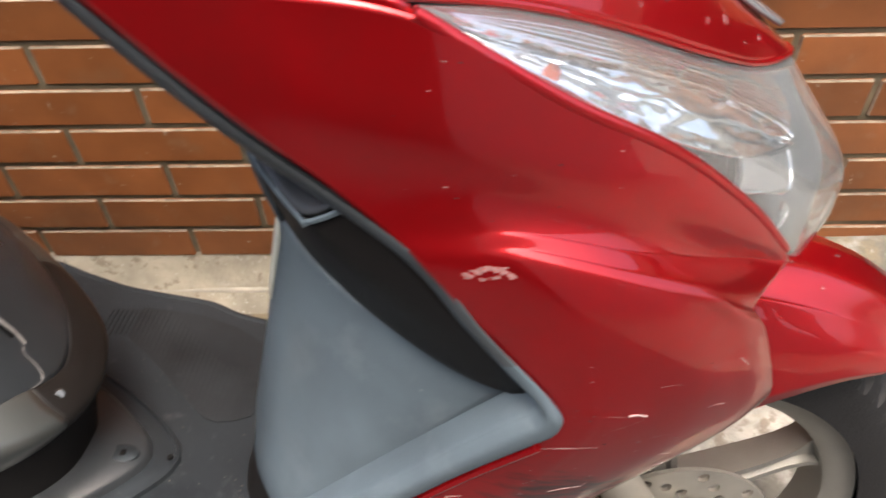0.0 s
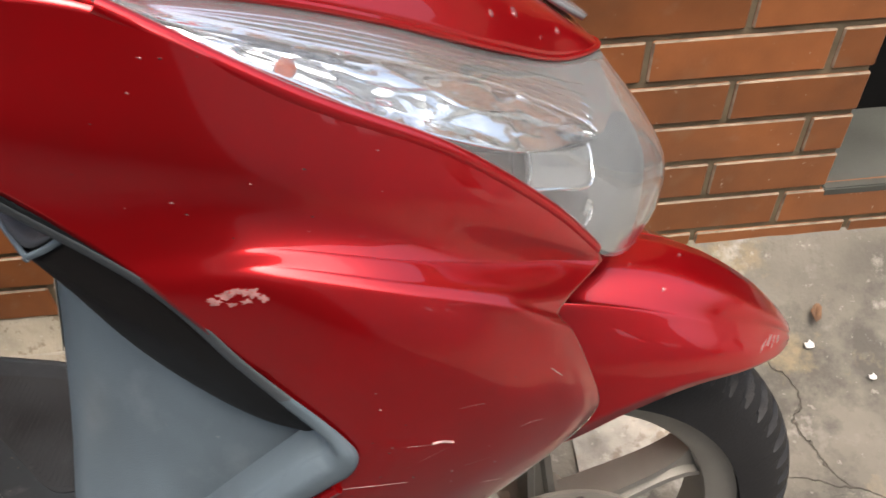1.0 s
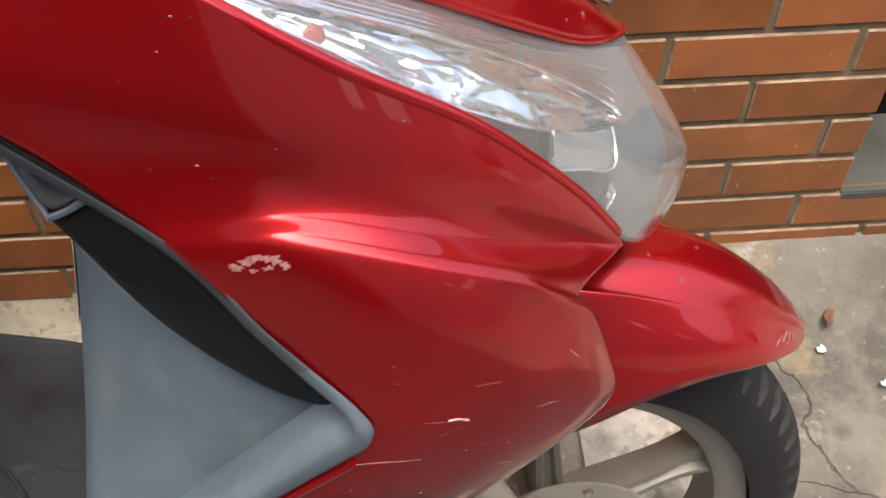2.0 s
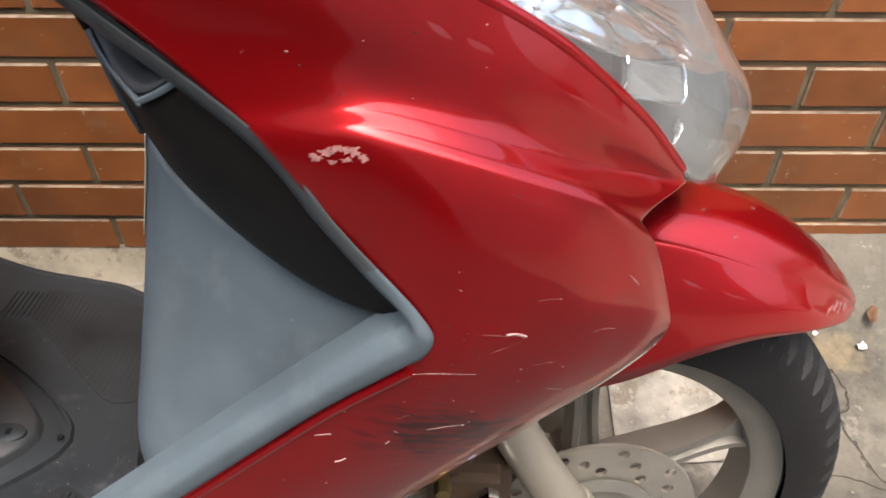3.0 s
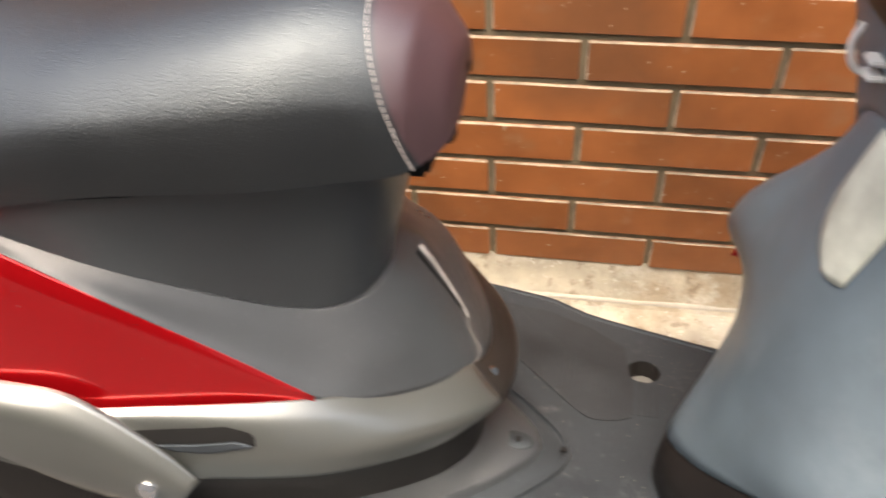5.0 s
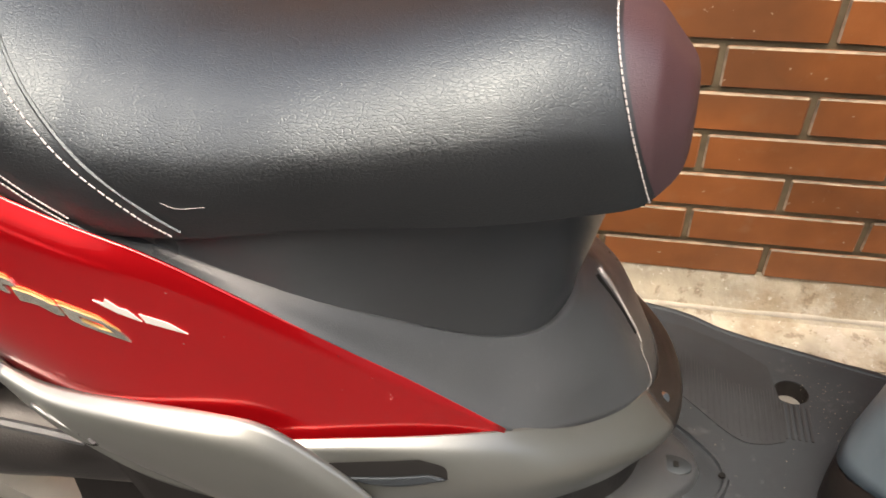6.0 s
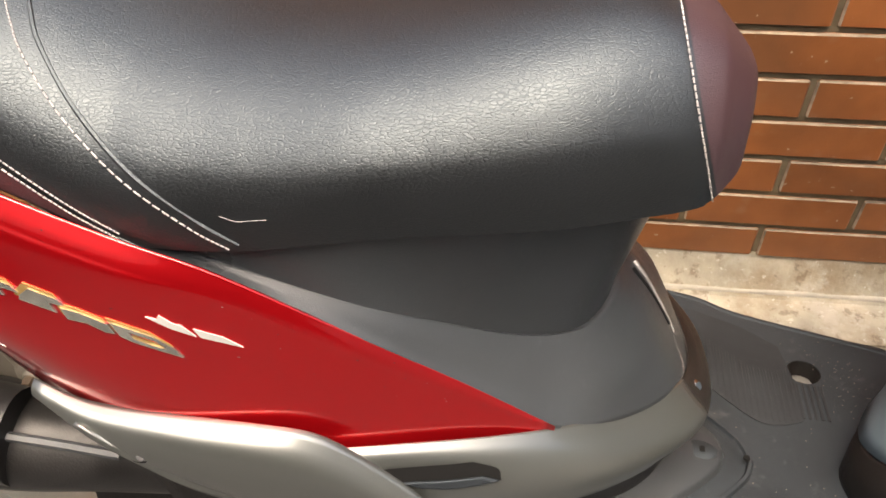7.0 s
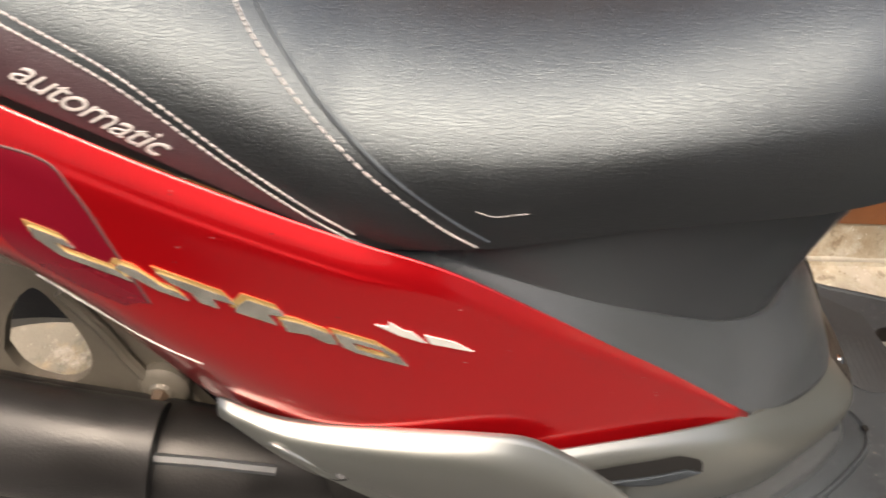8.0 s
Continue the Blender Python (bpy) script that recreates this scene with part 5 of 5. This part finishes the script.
def seat_point(x, s):
    """s from 0 at the near lower edge over the top to 1 at the far lower edge."""
    zb, zt, wb, ww = seat_section(x)
    mid = float(np.interp(x, (-.95, -.88, -.80, -.70, -.65, -.612, -.600, -.590, -.584), (0, -.019, -.031, -.046, -.051, -.060, -.063, -.0625, -.060)))
    zb += .030 * max(0, s - .5) * min(1, max(0, (x + .68) / .04))
    a = math.pi * s
    c, q = math.cos(a), math.sin(a)
    y = mid - math.copysign(abs(c) ** 0.62, c) * (wb + (ww - wb) * min(1, q * 2.2))
    return Vector((x, y, zb + (zt - zb) * q ** 0.9))


def seat_strip(x0, x1, s0, s1, nx, ns, power=1.0):
    bm = bmesh.new()
    grid_faces(bm, [[seat_point(x0(s) + (x1(s) - x0(s)) * (i / nx) ** power, s) for s in [s0 + (s1 - s0) * j / ns for j in range(ns + 1)]] for i in range(nx + 1)])
    return bm


def seam_front(s):
    return -.604 - .031 * math.sin(math.pi * s)


seat = part("seat", seat_strip(seam_front, lambda s: -1.42, 0, 1, 90, 64), LEATHER, scooter, "black leatherette saddle with pale stitching")
part("seat_nose", seat_strip(lambda s: -.5840, seam_front, 0, 1, 60, 80, 2.6), MAROON, seat, "maroon leatherette seat nose")


seat_sheet = seat_strip(seam_front, lambda s: -1.42, 0, 1, 120, 90)


def stitch_line(pts, n, r, gap, label, off=.0006):
    line = spline(pts, n * 4)
    bms = []
    for i in range(n):
        a, b = line[4 * i], line[min(4 * i + 3, len(line) - 1)]
        bms.append(tube([a, a * .5 + b * .5, b], r, 5, 4))
    return part("stitching", merged(*bms), THREAD, seat, label)


seam = [(-1.018, .790), (-1.009, .780), (-.998, .767), (-.973, .740), (-.940, .709), (-.905, .681), (-.884, .666)]
stitch_line(drape(seat_sheet, seam), 46, .00062, .3, "pale grey stitches")
part("seam_piping", tube(drape(seat_sheet, [(x + .006, z + .003) for x, z in seam], -.0004), .0016, 6, 50), LEATHER, seat)
low_seam = [(-1.160, .806), (-1.105, .779), (-1.059, .753), (-1.011, .715), (-.975, .688), (-.950, .670)]
for d in (0, .0042):
    stitch_line(drape(seat_sheet, [(x + d * .5, z + d) for x, z in low_seam], .0018), 64, .0006, .3, "pale pink stitches")
part("seat_side", draped_patch(seat_sheet, [low_seam, [(x, z - .5 * (z - b)) for (x, z), b in zip(low_seam, (.768, .743, .722, .697, .681, .668))], [(-1.160, .768), (-1.105, .743), (-1.059, .722), (-1.011, .697), (-.975, .681), (-.950, .668)]], 40, 12, .0010), MAROON, seat, "dark maroon leatherette side strip")
stitch_line([seat_point(seam_front(s) - .003, s) + Vector((0, -.0008 if s < .35 else 0, .0008 if s > .08 else 0)) for s in [i / 24 for i in range(25)]], 64, .00055, .3, "pale grey stitches")
part("loose_thread", tube(drape(seat_sheet, [(-.885, .690), (-.876, .687), (-.866, .688), (-.858, .689)], .0005), .0002, 5), THREAD, seat)
words = bpy.data.curves.new("seat_text", 'FONT')
words.body, words.size, words.shear, words.extrude, words.align_x = "automatic", .0205, .6, .0004, 'RIGHT'
words.offset, words.space_character = -.0001, .92
holder = bpy.data.objects.new("seat_text", words)
scene.collection.objects.link(holder)
bpy.context.view_layer.update()
text_mesh = bpy.data.meshes.new_from_object(holder.evaluated_get(bpy.context.evaluated_depsgraph_get()))
bpy.data.objects.remove(holder)
text_bm = bmesh.new()
text_bm.from_mesh(text_mesh)
turn_a = math.atan2(-.044, .070)
flat = [(-1.044 + v.co.x * math.cos(turn_a) - v.co.y * math.sin(turn_a), .7172 + v.co.x * math.sin(turn_a) + v.co.y * math.cos(turn_a)) for v in text_bm.verts]
for v, p, q in zip(text_bm.verts, drape(seat_sheet, flat, .0016), [v.co.z for v in text_bm.verts]):
    v.co = p + Vector((0, -q, 0))
part("seat_text", text_bm, THREAD, seat, "stitched word in pale thread", smooth=False)

part("seat_latch", merged(box((-.622, -.100, .656), (-.604, -.030, .676), .004), box((-.612, -.062, .664), (-.596, -.046, .672), .002), box((-.600, -.062, .664), (-.594, -.046, .682), .002)), DARK, seat)
part("seat_pan", surface([
    [(-1.40, -.12, .860), (-1.15, -.19, .757), (-1.01, -.195, .694), (-.88, -.19, .666), (-.70, -.165, .680), (-.65, -.11, .682), (-.620, -.05, .692)],
    [(-1.40, 0, .860), (-1.15, 0, .757), (-1.01, 0, .694), (-.88, 0, .666), (-.70, 0, .680), (-.66, -.03, .682), (-.620, -.03, .692)],
    [(-1.40, .12, .860), (-1.15, .18, .757), (-1.01, .17, .694), (-.88, .14, .666), (-.74, .10, .680), (-.68, .05, .682), (-.625, -.02, .692)],
], 30, 10), BLACK_PLASTIC, scooter)

# ------------------------------------------------ engine, exhaust and rear wheel below the tail
ex = part("exhaust", tube([(-.985, -.150, .400), (-1.05, -.160, .415), (-1.12, -.168, .425), (-1.25, -.172, .440), (-1.45, -.172, .475)], [.030, .058], 28, 30), EXHAUST, scooter, "black exhaust with heat shield")
part("heat_shield", tube([(-1.105, -.182, .442), (-1.20, -.186, .458), (-1.32, -.186, .478), (-1.45, -.184, .500)], [.046, .054], 24, 20, .8), EXHAUST, ex, "black ribbed heat shield")
for x, z in ((-1.115, .424), (-1.30, .448)):
    part("clamp", tube([(x, -.212, z), (x - .03, -.218, z + .006)], .010, 8, 4), ALLOY, ex)
part("shield_strip", tube([(-1.15, -.226, .405), (-1.25, -.229, .417), (-1.42, -.230, .438)], .006, 8), CHROME, ex)
part("pipe_band", tube([(-1.02, -.186, .440), (-1.065, -.192, .452), (-1.105, -.198, .462)], .004, 6), DARK_GREY, ex)
part("engine_case", merged(box((-1.15, -.12, .22), (-.80, .10, .40), .03), box((-.98, -.16, .26), (-.82, -.10, .38), .02)), BLACK_PLASTIC, scooter)
hanger_hole = [(-1.236, .485), (-1.222, .520), (-1.200, .547), (-1.188, .545), (-1.173, .512), (-1.169, .482), (-1.179, .460), (-1.198, .449), (-1.218, .452), (-1.231, .465)]
hanger_edge = [(-1.300, .450), (-1.283, .580), (-1.246, .576), (-1.215, .572), (-1.178, .565), (-1.125, .520), (-1.097, .445), (-1.077, .412), (-1.085, .394), (-1.138, .395), (-1.188, .400), (-1.26, .405)]
hanger = part("exhaust_hanger", plate([[(x, z, 0) for x, z in hanger_edge], [tuple(p) for p in spline([(x, z, 0) for x, z in hanger_hole + hanger_hole[:1]], 30)[:-1]]], .010, pose(0, -.125, 0, 90)), CAST, scooter, "grey-brown cast bracket with an oval hole")
part("boss", lathe([(0, -.012), (.008, -.012), (.010, -.009), (.016, -.008), (.020, -.004), (.020, .004)], 24, (-1.116, -.128, .460)), CAST, hanger)
part("bolt", lathe([(0, -.020), (.006, -.020), (.007, -.016), (.007, -.010)], 6, (-1.116, -.128, .460)), RUST, hanger)
part("rib", tube([(-1.172, -.130, .552), (-1.150, -.131, .518), (-1.138, -.131, .490), (-1.128, -.131, .470)], .005, 8), CAST, hanger)


def rear_wheel():
    axle = Matrix.Translation((-1.24, 0, .256))
    w = part("rear_wheel", lathe([(.0, -.050), (.030, -.050), (.040, -.030), (.040, .050), (0, .050)], 32), ALLOY, scooter, "grey cast alloy rear wheel")
    w.data.transform(axle)
    for name, bm, mat in [("tyre", tyre(.088, .185, .252), RUBBER), ("rim", lathe([(.190, -.035), (.181, -.034), (.165, -.030), (.158, 0), (.165, .030), (.181, .034), (.190, .035), (.178, 0), (.190, -.035)], 72), ALLOY)] \
            + [("spoke", spoke(radians(13 + 72 * i), .03, .165, .02), ALLOY) for i in range(5)]:
        bm.transform(axle)
        part(name, bm, mat, w)


rear_wheel()
part("side_stand", tube([(-.80, .10, .25), (-.82, .17, .12), (-.84, .235, .056)], .010, 10), BLACK_PLASTIC, scooter)

# ---------------------------------------------------------------- the place
def ground_sheet():
    bm = bmesh.new()
    xs = [-40, -8, -3] + [-2 + .05 * i for i in range(81)] + [3, 8, 40]
    ys = [-40, -8, -2.6] + [-.6 + .05 * i for i in range(32)] + [1.3, 8, 40]
    grid_faces(bm, [[(x, y, (noise.noise(Vector((x * 3, y * 3, 0))) * .004 + .006 if -2.1 < x < 2.1 and -1 < y < 1.1 else 0.006)) for y in ys] for x in xs])
    return bm


thing("ground", ground_sheet(), CONCRETE, "stained and cracked concrete ground", "ground", "structure")
P, R, Z0 = .235, .0666, .445
WALL_END, WALL_TOP = 1.0, 1.15
wall = thing("wall_north", merged(box((-3.5, .9985, -.05), (WALL_END - .004, 1.22, WALL_TOP)), box((WALL_END - .004, .9985, -.05), (2.6, 1.22, .205)), box((1.9, .9985, .205), (2.6, 1.22, WALL_TOP)), box((WALL_END - .004, .9985, .95), (1.9, 1.22, WALL_TOP))), MORTAR,
             "brick wall with dark grouted joints", "wall", "structure", smooth=False)
def fillet(x0, x1, prof, seed, n, fade=0.0):
    """A rough concrete fillet against the wall; prof of (y, z) from the wall outwards."""
    rows = []
    for y, z in prof:
        row = []
        for i in range(n + 1):
            x = x0 + (x1 - x0) * i / n
            k = min(1, (x1 - x) / fade) if fade else 1
            w = noise.noise(Vector((x * 7, y * 9 + seed, z * 5))) * .010 + noise.noise(Vector((x * 24, y * 30, seed))) * .004
            row.append((x, y + (w if y < 1 else 0), (z + w * .5) * k - .02 * (1 - k)))
        rows.append(row)
    return surface(rows, n * 2, 18)


thing("plinth", fillet(-3.5, .72, [(1.004, .104), (.985, .054), (.955, .016), (.892, -.012)], 1.0, 70, .12), PLINTH, "rough pale concrete fillet at the foot of the wall", "plinth", "structure")
thing("concrete_fillet", fillet(.52, 2.6, [(1.004, .128), (.960, .095), (.900, .060), (.800, .022), (.700, .004), (.640, -.012)], 6.0, 50), CONCRETE, "grey stained concrete banked against the wall", "concrete bank", "structure")
thing("cement_patch", fillet(.60, .82, [(.875, .056), (.830, .040), (.780, .024), (.720, .014), (.680, .010)], 6.0, 12), CEMENT, "pale mottled cement patch on the ground", "cement patch", "structure")
# Unseen dark ground, added so the low panels reflect something dark.
thing("road", box((-9, -4.9, .0), (1.40, .38, .014), .004), ASPHALT, "unseen dark asphalt apron added for dark reflections", "road", "structure", smooth=False)
thing("paving_strip", box((.055, .885, -.01), (.50, .972, .022), .004), PLINTH, "pale concrete strip along the wall", "kerb", "structure", smooth=False)
thing("conduit", tube([(-.4, .972, .024), (.065, .972, .026), (.3, .973, .027), (.62, .972, .024)], .0062, 10), PALE, "thin white pipe along the foot of the wall", "pipe", "structure")
# the unseen far side of the alley, added to shape light and reflections: a plastered wall with a wide dark gateway and
# two small openings for glints, closed at both ends
thing("added_wall_south", merged(box((-9, -3.2, -.05), (-3.4, -3.0, 5.2)), box((-3.4, -3.2, 2.5), (1.45, -3.0, 5.2)), box((1.45, -3.2, -.05), (4.0, -3.0, 5.2)),
                           box((4.0, -3.2, -.05), (6.6, -3.0, 1.6)), box((4.0, -3.2, 1.9), (6.6, -3.0, 5.2)), box((4.65, -3.2, 1.6), (5.15, -3.0, 1.9)), box((6.6, -3.2, -.05), (9, -3.0, 5.2))),
      PLASTER, "unseen plastered wall added to shape reflections", "wall", "structure", smooth=False)
# Unseen black opening, added so the red paint reflects something dark.
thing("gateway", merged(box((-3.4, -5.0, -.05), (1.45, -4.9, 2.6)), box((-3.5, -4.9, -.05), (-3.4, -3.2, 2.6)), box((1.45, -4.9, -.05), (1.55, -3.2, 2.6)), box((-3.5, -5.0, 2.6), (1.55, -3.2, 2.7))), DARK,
      "unseen dark gateway added for dark reflections", "gateway", "structure", smooth=False)
thing("added_wall_east", box((14.0, -3.2, -.05), (14.2, 1.22, 2.2)), PLASTER, "unseen plastered wall added to close off the sky", "wall", "structure", smooth=False)
thing("added_wall_west", box((-9.2, -3.2, -.05), (-9.0, 1.22, 4.6)), PLASTER, "unseen plastered wall added to close off the sky", "wall", "structure", smooth=False)
thing("sill", merged(surface([[(1.0, 1.003, .206), (1.45, 1.003, .206), (1.9, 1.003, .206)], [(1.0, 1.06, .214), (1.45, 1.06, .214), (1.9, 1.06, .214)], [(1.0, 1.158, .220), (1.45, 1.158, .220), (1.9, 1.158, .220)]], 8, 8), box((1.0, .994, .196), (1.9, 1.01, .210), .002)), SILL, "grey stone sill in the wall opening", "sill", "structure")
# Near-black plate that paints the shade inside the wall opening.
thing("recess", box((1.0, 1.16, .20), (1.9, 1.21, .95)), DARK, "near-black backing for the shade behind the sill", "recess", "structure", smooth=False)

drain = tagged(new("drain_bracket"), "rusty metal bracket lying at the foot of the wall", "bracket")
drain.matrix_world = pose(1.17, .965, .058, 12, 4, 8)
part("body", merged(box((-.06, -.030, -.005), (.10, .035, .022), .004), box((-.045, -.045, -.005), (.0, -.025, .012), .003)), RUST, drain)
part("lid", box((-.030, -.015, .022), (.10, .030, .028), .002), METAL_SHEET, drain, "pale worn metal lid")

def litter(name, outline, curl, mat, where, label, category, size, group=""):
    """A small flat piece lying on the ground, its rim curled up unevenly."""
    rows = []
    for k in (.02, .5, 1):
        rows.append([(x * k * size, y * k * size, curl * k * k * (1 + .6 * math.sin(3 * i))) for i, (x, y) in enumerate(outline)])
    bm = bmesh.new()
    grid_faces(bm, rows, True)
    ob = thing(name, bm, mat, label, category, group=group)
    ob.matrix_world = where
    s = ob.modifiers.new("thickness", 'SOLIDIFY')
    s.thickness = .0006


LEAF_RIM = [(-1, 0), (-.6, .28), (-.1, .42), (.5, .30), (1.1, .02), (.6, -.22), (0, -.36), (-.6, -.26)]
SCRAP_RIM = [(-.8, -.2), (-.5, .7), (.1, .5), (.6, .8), (.9, -.1), (.4, -.7), (-.2, -.5)]
litter("dry_leaf", LEAF_RIM, .006, LEAF, pose(.987, .886, .060, 10, 6, 62), "curled dry brown leaf on the concrete", "leaf", .022)
for x, y, z, turn, size in ((.966, .845, .042, 20, .009), (.90, .86, .052, 70, .006), (.83, .72, .018, 130, .006), (1.04, .79, .028, 10, .007), (.78, .80, .036, 200, .011)):
    litter("paper_scrap", SCRAP_RIM, .002, SCRAP, pose(x, y, z, 6, -4, turn), "small torn scrap of white paper", "paper scrap", size, "paper scraps on the ground")

# bricks, nearest rows as single pieces
short = {}


def brick_shape(h):
    """A brick whose upper and left edges are paler than its face."""
    me = mesh("brick", box((-h, -.006, -.029), (h, .030, .029), .0024, 1), BRICK, smooth=False)
    me.materials.append(PALE_EDGE)
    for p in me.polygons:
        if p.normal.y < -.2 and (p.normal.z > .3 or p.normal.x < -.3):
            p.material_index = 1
    return me


def brick_piece(x0, x1, z):
    key = round(x1 - x0, 3)
    if key not in short:
        short[key] = brick_shape(key / 2)
    ob = new("brick", short[key])
    ob.parent = wall
    ob.location = ((x0 + x1) / 2, 1.0 + random.uniform(0, .0015), z)
    ob.rotation_euler = (random.uniform(-.006, .006), random.uniform(-.004, .004), random.uniform(-.006, .006))


for row in range(-9, 6):
    z = Z0 - row * R
    for col in range(-8, 5):
        x0 = (col + (.5 if row % 2 else 0)) * P + .004
        x1 = x0 + P - .008
        stop = WALL_END if z > .21 else 1.9
        if x0 > stop - .03 or x0 > 1.2:
            continue
        brick_piece(x0, min(x1, stop), z)

# the top course, joined
upper, z = [], Z0 + 10 * R
for col in range(-15, 11):
    x0 = col * P + .004
    upper.append(box((x0, .994, z - .029), (x0 + P - .008, 1.03, z + .029), .0024, 1))
tagged(part("top_course", merged(*upper), BRICK, wall, smooth=False), "top course of bricks", kind="stuff")
